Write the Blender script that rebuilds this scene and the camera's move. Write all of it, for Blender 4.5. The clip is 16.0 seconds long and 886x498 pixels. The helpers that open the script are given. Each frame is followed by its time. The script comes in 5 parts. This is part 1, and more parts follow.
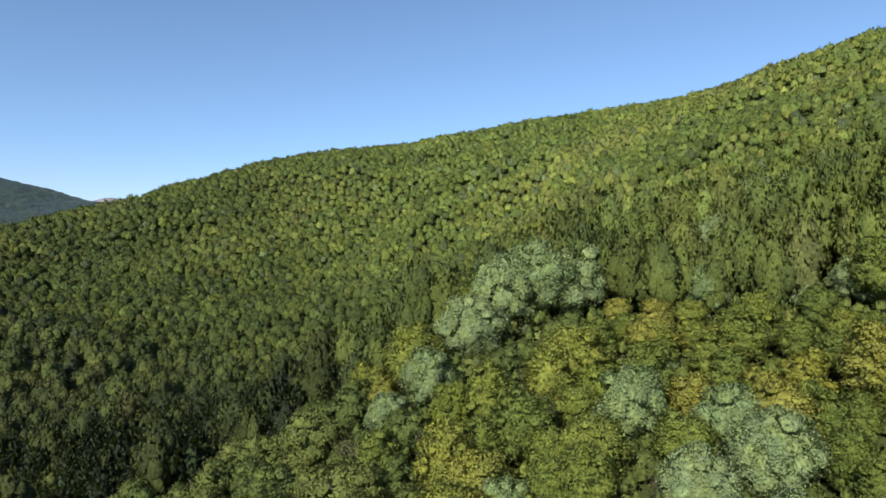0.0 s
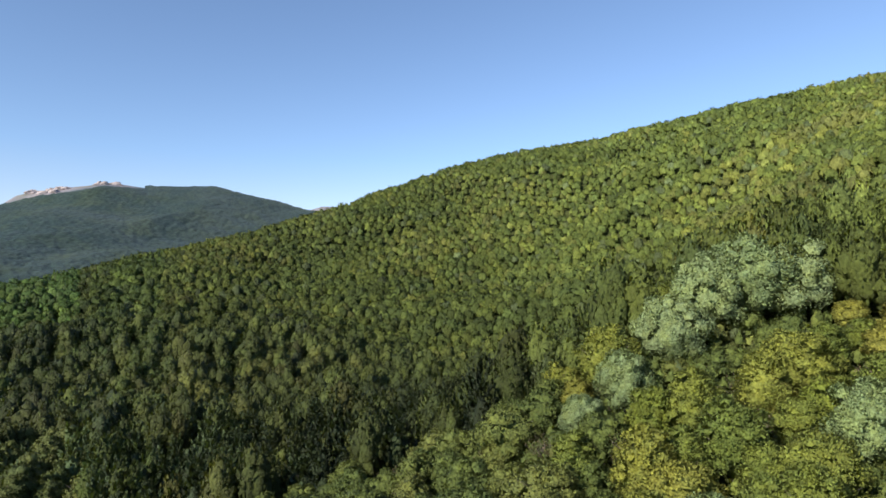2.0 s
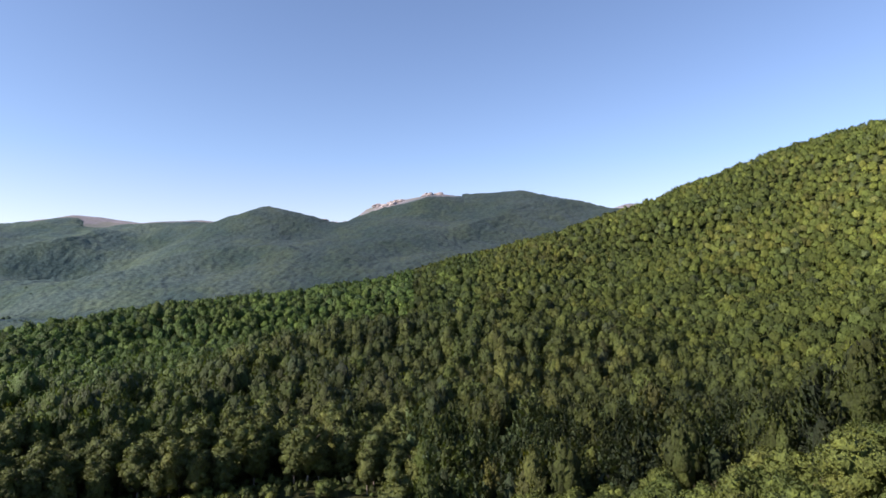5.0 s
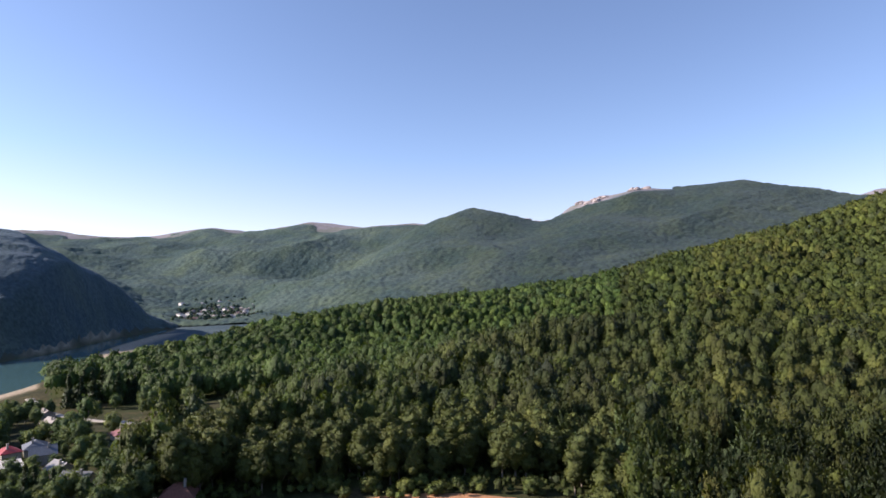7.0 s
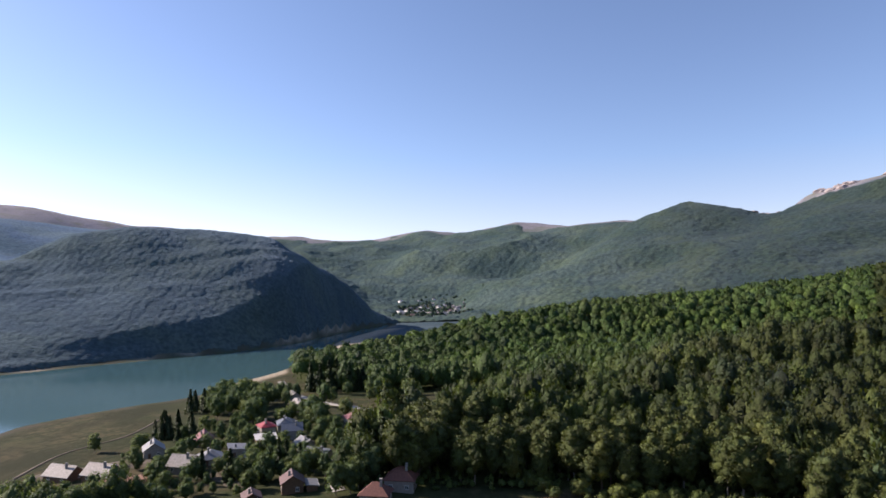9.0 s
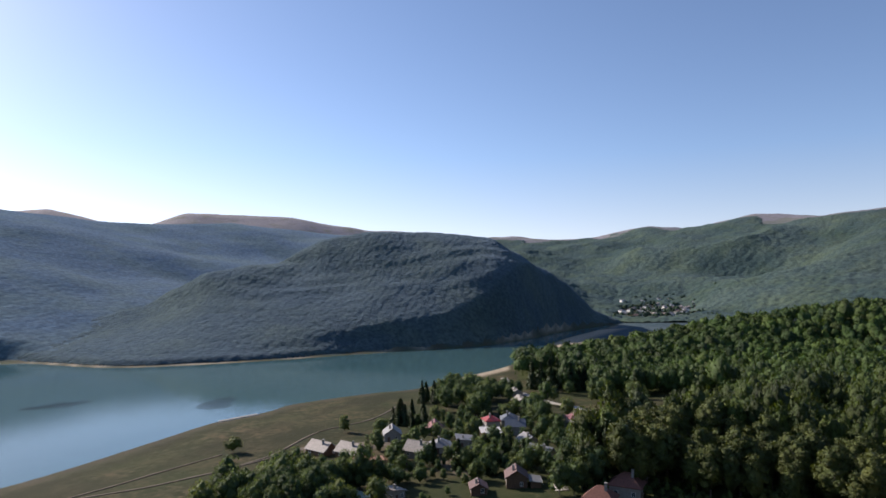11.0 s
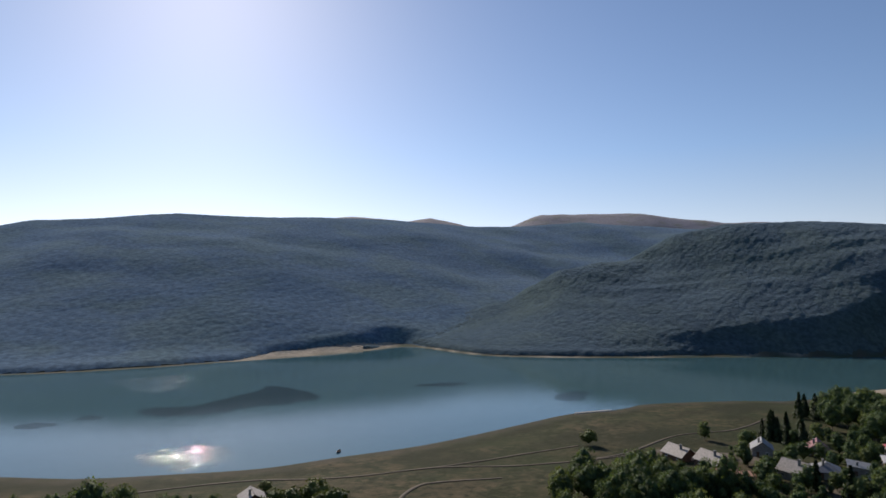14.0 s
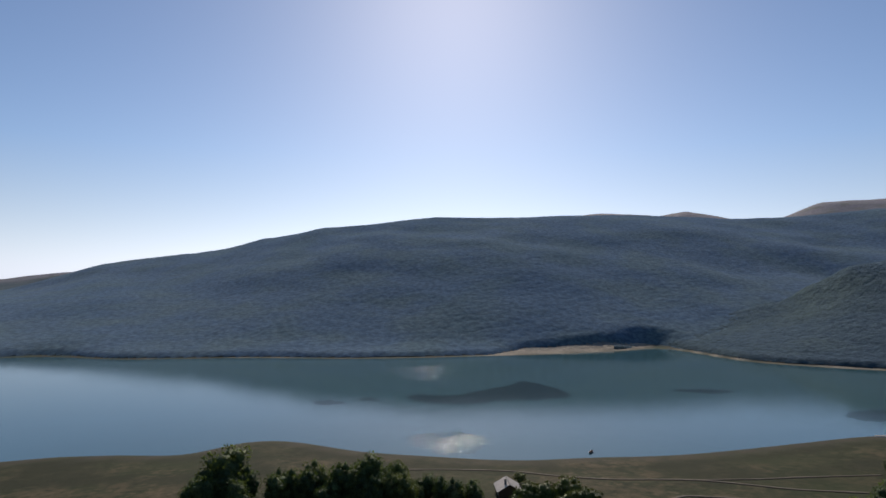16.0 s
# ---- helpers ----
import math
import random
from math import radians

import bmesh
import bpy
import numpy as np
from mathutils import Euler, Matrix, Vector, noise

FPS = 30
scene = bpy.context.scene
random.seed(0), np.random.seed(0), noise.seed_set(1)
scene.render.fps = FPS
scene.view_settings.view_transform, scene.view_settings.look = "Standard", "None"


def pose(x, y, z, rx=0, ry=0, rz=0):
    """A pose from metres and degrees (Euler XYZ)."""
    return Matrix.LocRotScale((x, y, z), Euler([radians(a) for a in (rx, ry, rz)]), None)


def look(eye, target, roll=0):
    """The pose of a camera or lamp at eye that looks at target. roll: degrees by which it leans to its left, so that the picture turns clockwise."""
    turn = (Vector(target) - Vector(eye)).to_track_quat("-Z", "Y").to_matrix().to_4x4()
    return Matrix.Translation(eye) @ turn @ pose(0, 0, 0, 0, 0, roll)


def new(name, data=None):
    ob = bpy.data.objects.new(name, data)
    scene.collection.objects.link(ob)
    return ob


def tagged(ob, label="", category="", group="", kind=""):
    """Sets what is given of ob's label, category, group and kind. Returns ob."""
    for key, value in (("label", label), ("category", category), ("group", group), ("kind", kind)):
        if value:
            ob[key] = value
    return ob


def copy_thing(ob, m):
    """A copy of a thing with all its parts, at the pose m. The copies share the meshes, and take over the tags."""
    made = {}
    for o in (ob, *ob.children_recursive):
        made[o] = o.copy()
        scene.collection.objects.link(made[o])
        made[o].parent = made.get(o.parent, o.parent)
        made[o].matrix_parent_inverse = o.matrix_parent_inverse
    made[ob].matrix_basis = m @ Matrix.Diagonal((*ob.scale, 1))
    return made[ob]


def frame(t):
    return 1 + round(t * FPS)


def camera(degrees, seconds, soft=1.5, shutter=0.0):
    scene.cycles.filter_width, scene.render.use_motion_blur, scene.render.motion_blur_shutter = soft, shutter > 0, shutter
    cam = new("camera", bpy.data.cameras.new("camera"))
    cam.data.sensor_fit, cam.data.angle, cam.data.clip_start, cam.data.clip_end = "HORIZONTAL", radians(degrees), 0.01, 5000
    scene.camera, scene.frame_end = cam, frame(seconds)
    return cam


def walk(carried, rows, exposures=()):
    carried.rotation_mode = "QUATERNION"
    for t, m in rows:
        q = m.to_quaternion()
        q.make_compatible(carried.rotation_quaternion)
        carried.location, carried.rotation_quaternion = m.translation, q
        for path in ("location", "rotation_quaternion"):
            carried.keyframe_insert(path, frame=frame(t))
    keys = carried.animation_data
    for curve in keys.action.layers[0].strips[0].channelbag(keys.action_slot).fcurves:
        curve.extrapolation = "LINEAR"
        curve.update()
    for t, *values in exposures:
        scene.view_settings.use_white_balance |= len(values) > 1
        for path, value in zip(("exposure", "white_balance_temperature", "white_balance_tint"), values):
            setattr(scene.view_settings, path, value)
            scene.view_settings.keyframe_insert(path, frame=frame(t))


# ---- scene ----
EYE = 75.0
cam = camera(71.3, 16.0, soft=1.6)
# seconds, bearing (to the left of +y), tilt, lean
ROWS = [
    (0.0, 0.04, 3.25, 0.46), (0.5, 4.33, 3.30, 0.27), (1.0, 8.71, 3.31, 0.39), (1.5, 13.11, 3.36, 0.45),
    (2.0, 17.62, 3.38, 0.45), (2.5, 22.22, 3.40, 0.34), (3.0, 26.82, 3.41, 0.34), (3.5, 31.42, 3.43, 0.28),
    (4.0, 36.07, 3.43, 0.24), (6.5, 59.30, 3.43, 0.16), (7.0, 64.04, 3.39, 0.11), (7.5, 68.75, 3.39, 0.11),
    (8.0, 73.51, 3.36, 0.06), (8.5, 78.27, 3.34, -0.03), (9.0, 83.00, 3.33, -0.01), (11.5, 108.29, 3.19, 0.07),
    (12.0, 113.54, 3.13, 0.04), (12.5, 118.79, 3.10, 0.02), (13.0, 124.03, 3.07, 0.04), (13.5, 129.23, 3.05, 0.08),
    (14.0, 134.63, 3.05, 0.14), (14.5, 140.22, 3.03, 0.17), (15.0, 145.85, 3.02, 0.22), (15.5, 151.55, 3.00, 0.25),
    (16.0, 157.33, 2.95, 0.20),
]
walk(cam, [(t, pose(0, 0, EYE, 90 + tilt, lean, yaw)) for t, yaw, tilt, lean in ROWS],
     [(0, 0.6, 6300, 8), (3.5, 0.8, 6550, 16), (7, 0.82, 6600, 22), (9, 0.66, 6600, 22), (12.5, 0.1, 6500, 14), (16, -0.42, 6400, 14)])

# ---- sky and sun ----
SUN_BEARING, SUN_HEIGHT = 156.0, 28.0
world = bpy.data.worlds.new("sky")
scene.world = world
world.use_nodes = True
wt = world.node_tree
sky = wt.nodes.new("ShaderNodeTexSky")
sky.sky_type, sky.sun_disc = "NISHITA", False
sky.sun_elevation, sky.sun_rotation = radians(SUN_HEIGHT), radians(-SUN_BEARING)
sky.air_density, sky.dust_density, sky.ozone_density, sky.altitude = 0.95, 0.65, 2.4, 1200
wt.nodes["Background"].inputs["Strength"].default_value = 0.122
# valley haze takes the colour out of the lowest sky, all round
level_way = wt.nodes.new("ShaderNodeTexCoord")
level_up = wt.nodes.new("ShaderNodeSeparateXYZ")
wt.links.new(level_way.outputs["Generated"], level_up.inputs[0])
haze = wt.nodes.new("ShaderNodeMapRange")
for key, value in (("From Min", 0.0), ("From Max", 0.20), ("To Min", 0.85), ("To Max", 0.0)):
    haze.inputs[key].default_value = value
wt.links.new(level_up.outputs["Z"], haze.inputs[0])
grey = wt.nodes.new("ShaderNodeRGBToBW")
wt.links.new(sky.outputs["Color"], grey.inputs[0])
pale = wt.nodes.new("ShaderNodeMix")
pale.data_type, pale.blend_type = "RGBA", "MULTIPLY"
pale.inputs[0].default_value, pale.inputs[7].default_value = 1.0, (0.90, 0.99, 1.16, 1)
wt.links.new(grey.outputs[0], pale.inputs[6])
hazy = wt.nodes.new("ShaderNodeMix")
hazy.data_type = "RGBA"
wt.links.new(haze.outputs[0], hazy.inputs[0])
wt.links.new(sky.outputs["Color"], hazy.inputs[6])
wt.links.new(pale.outputs[2], hazy.inputs[7])
wt.links.new(hazy.outputs[2], wt.nodes["Background"].inputs["Color"])
sun = new("sun", bpy.data.lights.new("sun", "SUN"))
sun.data.energy, sun.data.angle, sun.data.color = 5.0, radians(0.6), (1.0, 0.90, 0.76)
sb, sh = radians(SUN_BEARING), radians(SUN_HEIGHT)
toward_sun = Vector((-math.sin(sb) * math.cos(sh), math.cos(sb) * math.cos(sh), math.sin(sh)))
sun.matrix_world = look(toward_sun * 800, (0, 0, 0))


# ---- materials ----
def material(name):
    m = bpy.data.materials.new(name)
    m.use_nodes = True
    return m, m.node_tree, m.node_tree.nodes["Principled BSDF"]


def node(nt, kind, **values):
    n = nt.nodes.new("ShaderNode" + kind)
    for key, value in values.items():
        n.inputs[key.replace("_", " ")].default_value = value
    return n


def blend(nt, a, b, fac, mode="MIX"):
    """A colour mix; a, b and fac are sockets or plain values."""
    n = nt.nodes.new("ShaderNodeMix")
    n.data_type, n.blend_type = "RGBA", mode
    for socket, value in ((n.inputs[0], fac), (n.inputs[6], a), (n.inputs[7], b)):
        if isinstance(value, bpy.types.NodeSocket):
            nt.links.new(value, socket)
        else:
            socket.default_value = value if isinstance(value, (int, float)) else (*value, 1)
    return n.outputs[2]


def ramp(nt, fac, stops):
    n = nt.nodes.new("ShaderNodeValToRGB")
    while len(n.color_ramp.elements) < len(stops):
        n.color_ramp.elements.new(0.5)
    for e, (p, c) in zip(n.color_ramp.elements, stops):
        e.position, e.color = p, (*c, 1) if isinstance(c, tuple) else (c, c, c, 1)
    nt.links.new(fac, n.inputs[0])
    return n.outputs[0]


def noise_of(nt, scale, detail=4.0, rough=0.55, object_space=False):
    geo = nt.nodes.new("ShaderNodeTexCoord" if object_space else "ShaderNodeNewGeometry")
    n = node(nt, "TexNoise", Scale=scale, Detail=detail, Roughness=rough)
    nt.links.new(geo.outputs["Object" if object_space else "Position"], n.inputs["Vector"])
    return n.outputs[0]


def relief(nt, bsdf, height, strength, distance):
    b = node(nt, "Bump", Strength=strength, Distance=distance)
    nt.links.new(height, b.inputs["Height"])
    nt.links.new(b.outputs[0], bsdf.inputs["Normal"])


def plain(name, colour, rough=0.7, metal=0.0, scale=1.5, vary=0.25, bump=0.02):
    """A surface of one colour with stains at two scales and a fine relief."""
    m, nt, b = material(name)
    big, fine = noise_of(nt, scale, 3), noise_of(nt, scale * 11, 5)
    dark, light = tuple(c * (1 - vary) for c in colour), tuple(min(1, c * (1 + vary)) for c in colour)
    c = blend(nt, dark, light, ramp(nt, big, [(0.3, 0.0), (0.7, 1.0)]))
    c = blend(nt, c, tuple(v * 0.6 for v in colour), ramp(nt, fine, [(0.55, 0.0), (0.8, 0.55)]))
    nt.links.new(c, b.inputs["Base Color"])
    b.inputs["Roughness"].default_value, b.inputs["Metallic"].default_value = rough, metal
    relief(nt, b, fine, 0.5, bump)
    return m


def leafy(name, colour_from, glow=0.14, scale=0.08, rough=0.6, tuft=1.3, bumps=1.0, shine=0.3, haze_sheen=0.0):
    """Foliage: a colour for each tree, patches within it, each leaf a little different, light coming through."""
    m, nt, b = material(name)
    if colour_from == "tint":
        a = nt.nodes.new("ShaderNodeAttribute")
        a.attribute_name = "tint"
        base = a.outputs["Color"]
    else:
        info = nt.nodes.new("ShaderNodeObjectInfo")
        base = ramp(nt, info.outputs["Random"], colour_from)
    geo = nt.nodes.new("ShaderNodeNewGeometry")
    leaf = node(nt, "MapRange", To_Min=0.76, To_Max=1.24)
    nt.links.new(geo.outputs["Random Per Island"], leaf.inputs[0])
    c = blend(nt, base, leaf.outputs[0], 1.0, "MULTIPLY")
    patch = noise_of(nt, scale, 3)
    c = blend(nt, c, blend(nt, c, (1.12, 1.06, 0.85), 1.0, "MULTIPLY"), ramp(nt, patch, [(0.42, 0.0), (0.62, 1.0)]))
    c = blend(nt, c, ramp(nt, noise_of(nt, tuft * 1.3, 3, 0.6), [(0.38, 0.72), (0.62, 1.18)]), 1.0, "MULTIPLY")
    nt.links.new(c, b.inputs["Base Color"])
    b.inputs["Roughness"].default_value = rough
    b.inputs["Specular IOR Level"].default_value = shine
    # bluish sheen that stands in for haze over far foliage
    b.inputs["Sheen Weight"].default_value, b.inputs["Sheen Roughness"].default_value = haze_sheen, 0.55
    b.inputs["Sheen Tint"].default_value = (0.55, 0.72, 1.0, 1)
    relief(nt, b, noise_of(nt, tuft, 4, 0.7), bumps, 1.2 / tuft)
    through_leaf = nt.nodes.new("ShaderNodeBsdfTranslucent")
    nt.links.new(blend(nt, c, (1.5, 1.5, 0.6), 1.0, "MULTIPLY"), through_leaf.inputs["Color"])
    mix = nt.nodes.new("ShaderNodeMixShader")
    mix.inputs[0].default_value = glow
    nt.links.new(b.outputs[0], mix.inputs[1])
    nt.links.new(through_leaf.outputs[0], mix.inputs[2])
    nt.links.new(mix.outputs[0], nt.nodes["Material Output"].inputs["Surface"])
    return m


BEECH = [(0.0, (0.112, 0.158, 0.034)), (0.4, (0.156, 0.200, 0.040)), (0.75, (0.200, 0.230, 0.044)), (1.0, (0.240, 0.242, 0.050))]
leaf_beech = leafy("beech_leaves", BEECH, scale=0.5)
leaf_garden = leafy("garden_leaves", [(0.0, (0.068, 0.112, 0.056)), (0.6, (0.098, 0.148, 0.066)), (1.0, (0.138, 0.178, 0.076))], scale=0.5, glow=0.30, shine=0.15)
leaf_front = leafy("forest_front_leaves", [(0.0, (0.056, 0.080, 0.024)), (0.5, (0.080, 0.108, 0.030)), (1.0, (0.108, 0.130, 0.036))], scale=0.3)
leaf_willow = leafy("willow_leaves", [(0.0, (0.185, 0.262, 0.115)), (1.0, (0.225, 0.300, 0.142))], scale=0.4)
leaf_hazel = leafy("hazel_leaves", [(0.0, (0.075, 0.110, 0.030)), (0.6, (0.110, 0.148, 0.036)), (1.0, (0.140, 0.165, 0.046))], scale=0.5)
leaf_maple = leafy("maple_leaves", [(0.0, (0.14, 0.185, 0.030)), (1.0, (0.205, 0.215, 0.034))], scale=0.5)
leaf_dry = leafy("dry_leaves", [(0.0, (0.13, 0.115, 0.06)), (1.0, (0.17, 0.14, 0.08))], glow=0.15, scale=0.5)
leaf_spruce = leafy("spruce_needles", [(0.0, (0.022, 0.045, 0.018)), (1.0, (0.038, 0.065, 0.024))], glow=0.1, scale=0.6)
leaf_forest = leafy("forest_leaves", "tint", scale=0.06, glow=0.22)
leaf_beechwood = leafy("beechwood_leaves", "tint", scale=0.05, glow=0.2, tuft=0.75, bumps=1.0)
leaf_slope = leafy("slope_leaves", "tint", scale=0.03, glow=0.18, tuft=0.42, bumps=1.0, shine=0.2)
# hill, far and shore leaves: haze imitated by their blue sheen
leaf_hill = leafy("hill_leaves", "tint", scale=0.012, glow=0.05, rough=0.9, tuft=0.16, bumps=0.35, shine=0.0, haze_sheen=0.20)
leaf_far = leafy("far_forest_leaves", "tint", scale=0.012, glow=0.05, rough=0.9, tuft=0.10, bumps=0.4, shine=0.0, haze_sheen=0.07)
leaf_shore = leafy("far_shore_leaves", "tint", scale=0.012, glow=0.05, rough=0.9, tuft=0.13, bumps=0.14, shine=0.0, haze_sheen=0.13)
bark = plain("bark", (0.17, 0.145, 0.115), 0.9, scale=3.0, vary=0.4, bump=0.03)

ground_mat, nt, b = material("hillside_ground")
zone = nt.nodes.new("ShaderNodeAttribute")
zone.attribute_name = "zone"
split = nt.nodes.new("ShaderNodeSeparateColor")
nt.links.new(zone.outputs["Color"], split.inputs[0])
n_big, n_mid, n_fine = noise_of(nt, 0.012, 5), noise_of(nt, 0.09, 5), noise_of(nt, 1.1, 6, 0.7)
forest_floor = blend(nt, (0.034, 0.046, 0.016), (0.066, 0.076, 0.024), n_mid)
n_turf = noise_of(nt, 0.28, 5, 0.65)
meadow = blend(nt, (0.034, 0.042, 0.017), (0.086, 0.070, 0.038), ramp(nt, n_mid, [(0.40, 0.0), (0.60, 1.0)]))
meadow = blend(nt, meadow, (0.130, 0.100, 0.058), ramp(nt, n_turf, [(0.52, 0.0), (0.64, 0.75)]))
meadow = blend(nt, meadow, (0.018, 0.024, 0.010), ramp(nt, n_turf, [(0.36, 0.8), (0.47, 0.0)]))
meadow = blend(nt, meadow, (0.032, 0.044, 0.016), ramp(nt, n_big, [(0.45, 0.0), (0.6, 0.8)]))
strand = nt.nodes.new("ShaderNodeAttribute")
strand.attribute_name = "strand"
meadow = blend(nt, meadow, (0.024, 0.029, 0.013), strand.outputs["Fac"])
meadow = blend(nt, meadow, (0.045, 0.040, 0.024), ramp(nt, n_fine, [(0.5, 0.0), (0.75, 0.6)]))
# bare limestone, with the lilac cast of far haze added to its colour
bare = blend(nt, (0.195, 0.186, 0.204), (0.250, 0.238, 0.258), ramp(nt, n_mid, [(0.35, 0.0), (0.65, 1.0)]))
bare = blend(nt, bare, (0.15, 0.16, 0.12), ramp(nt, n_big, [(0.5, 0.0), (0.66, 0.7)]))
mud = blend(nt, (0.050, 0.046, 0.036), (0.095, 0.085, 0.062), n_mid)
wood = nt.nodes.new("ShaderNodeAttribute")
wood.attribute_name = "wood"
wood_split = nt.nodes.new("ShaderNodeSeparateColor")
nt.links.new(wood.outputs["Color"], wood_split.inputs[0])
sand = blend(nt, (0.27, 0.225, 0.165), (0.40, 0.345, 0.265), ramp(nt, n_turf, [(0.35, 0.0), (0.65, 1.0)]))
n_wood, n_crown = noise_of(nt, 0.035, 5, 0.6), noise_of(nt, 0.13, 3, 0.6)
# blue of the distance haze mixed straight into these woodland colours
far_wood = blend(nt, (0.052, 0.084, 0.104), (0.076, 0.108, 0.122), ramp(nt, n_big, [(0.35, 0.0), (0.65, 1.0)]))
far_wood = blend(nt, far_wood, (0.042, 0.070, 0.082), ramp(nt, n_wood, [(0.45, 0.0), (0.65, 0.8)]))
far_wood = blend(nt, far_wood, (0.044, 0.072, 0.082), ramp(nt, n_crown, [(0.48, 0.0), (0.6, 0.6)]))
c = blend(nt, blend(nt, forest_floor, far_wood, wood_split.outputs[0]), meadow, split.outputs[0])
c = blend(nt, c, bare, split.outputs[1])
c = blend(nt, c, sand, wood_split.outputs[1])
c = blend(nt, c, mud, split.outputs[2])
nt.links.new(c, b.inputs["Base Color"])
b.inputs["Roughness"].default_value = 0.95
b.inputs["Specular IOR Level"].default_value = 0.1
soil = node(nt, "Bump", Strength=0.6, Distance=0.35)
nt.links.new(n_fine, soil.inputs["Height"])
crowns = node(nt, "Bump", Distance=5.0)
nt.links.new(n_crown, crowns.inputs["Height"])
nt.links.new(soil.outputs[0], crowns.inputs["Normal"])
canopy = node(nt, "Math")
canopy.operation, canopy.inputs[1].default_value = "MULTIPLY", 0.45
nt.links.new(wood_split.outputs[0], canopy.inputs[0])
nt.links.new(canopy.outputs[0], crowns.inputs["Strength"])
nt.links.new(crowns.outputs[0], b.inputs["Normal"])

water_mat, nt, b = material("lake_water")
ripple, swell, gust = noise_of(nt, 1.1, 4, 0.65), noise_of(nt, 0.09, 3), noise_of(nt, 0.008, 3)
nt.links.new(blend(nt, (0.048, 0.108, 0.116), (0.065, 0.136, 0.146), gust), b.inputs["Base Color"])
b.inputs["Roughness"].default_value = 0.04
b.inputs["IOR"].default_value = 1.33
waves = node(nt, "Bump", Distance=0.2)
nt.links.new(blend(nt, ripple, swell, 0.45), waves.inputs["Height"])
chop = node(nt, "Bump", Distance=0.5)
nt.links.new(noise_of(nt, 0.8, 2, 0.6), chop.inputs["Height"])
nt.links.new(waves.outputs[0], chop.inputs["Normal"])
nt.links.new(chop.outputs[0], b.inputs["Normal"])
waves.inputs["Strength"].default_value = 0.14
rough_water = None
for cx, cy, wide in ((-115, -271, 20), (-185, -493, 30), (-172, -455, 18)):  # cat's-paws of wind on the calm lake
    geo = nt.nodes.new("ShaderNodeNewGeometry")
    far_off = nt.nodes.new("ShaderNodeVectorMath")
    far_off.operation, far_off.inputs[1].default_value = "DISTANCE", (cx, cy, 0)
    nt.links.new(geo.outputs["Position"], far_off.inputs[0])
    edge = node(nt, "MapRange", From_Min=wide, From_Max=wide * 0.6, To_Min=0.0, To_Max=1.0)
    torn = nt.nodes.new("ShaderNodeMath")
    torn.operation = "MULTIPLY_ADD"
    torn.inputs[1].default_value, torn.inputs[2].default_value = wide * 1.6, -wide * 0.8
    nt.links.new(swell, torn.inputs[0])
    ragged_edge = nt.nodes.new("ShaderNodeMath")
    nt.links.new(torn.outputs[0], ragged_edge.inputs[0]), nt.links.new(far_off.outputs["Value"], ragged_edge.inputs[1])
    nt.links.new(ragged_edge.outputs[0], edge.inputs[0])
    if rough_water is None:
        rough_water = edge.outputs[0]
    else:
        most = nt.nodes.new("ShaderNodeMath")
        most.operation = "MAXIMUM"
        nt.links.new(rough_water, most.inputs[0]), nt.links.new(edge.outputs[0], most.inputs[1])
        rough_water = most.outputs[0]
flecks = nt.nodes.new("ShaderNodeMath")
flecks.operation = "MULTIPLY"
nt.links.new(rough_water, flecks.inputs[0])
nt.links.new(ramp(nt, noise_of(nt, 0.42, 3, 0.7), [(0.46, 0.0), (0.56, 1.0)]), flecks.inputs[1])
nt.links.new(flecks.outputs[0], chop.inputs["Strength"])


# ---- the lie of the land ----
def place(bearing, distance, z=0.0):
    """A point by its bearing (degrees to the left of +y) and its distance from the middle of the site."""
    a = radians(bearing)
    return (-math.sin(a) * distance, math.cos(a) * distance, z)


def curve_through(points, steps=6):
    """A smooth closed line through the points."""
    p = np.array(points, float)
    out = []
    for i in range(len(p)):
        a, b_, c_, d_ = p[i - 1], p[i], p[(i + 1) % len(p)], p[(i + 2) % len(p)]
        for s in np.arange(steps) / steps:
            out.append(0.5 * (2 * b_ + (c_ - a) * s + (2 * a - 5 * b_ + 4 * c_ - d_) * s**2 + (3 * b_ - a - 3 * c_ + d_) * s**3))
    return np.array(out)


def lattice(ix, iy, seed):
    h = (ix.astype(np.int64) * 374761393 + iy.astype(np.int64) * 668265263 + seed * 144665) & 0x7FFFFFFF
    h = ((h ^ (h >> 13)) * 1274126177) & 0x7FFFFFFF
    return ((h ^ (h >> 16)) & 0xFFFF) / 65535.0


def swells(x, y, size, seed, octaves=3):
    """Rolling noise between about -1 and 1."""
    total, amp = np.zeros_like(x), 1.0
    for o in range(octaves):
        u, v = x / size, y / size
        iu, iv = np.floor(u), np.floor(v)
        fu, fv = u - iu, v - iv
        fu, fv = fu * fu * (3 - 2 * fu), fv * fv * (3 - 2 * fv)
        a, b_ = lattice(iu, iv, seed + o), lattice(iu + 1, iv, seed + o)
        c_, d_ = lattice(iu, iv + 1, seed + o), lattice(iu + 1, iv + 1, seed + o)
        total += amp * ((a + (b_ - a) * fu) * (1 - fv) + (c_ + (d_ - c_) * fu) * fv - 0.5) * 2
        size, amp = size * 0.5, amp * 0.5
    return total


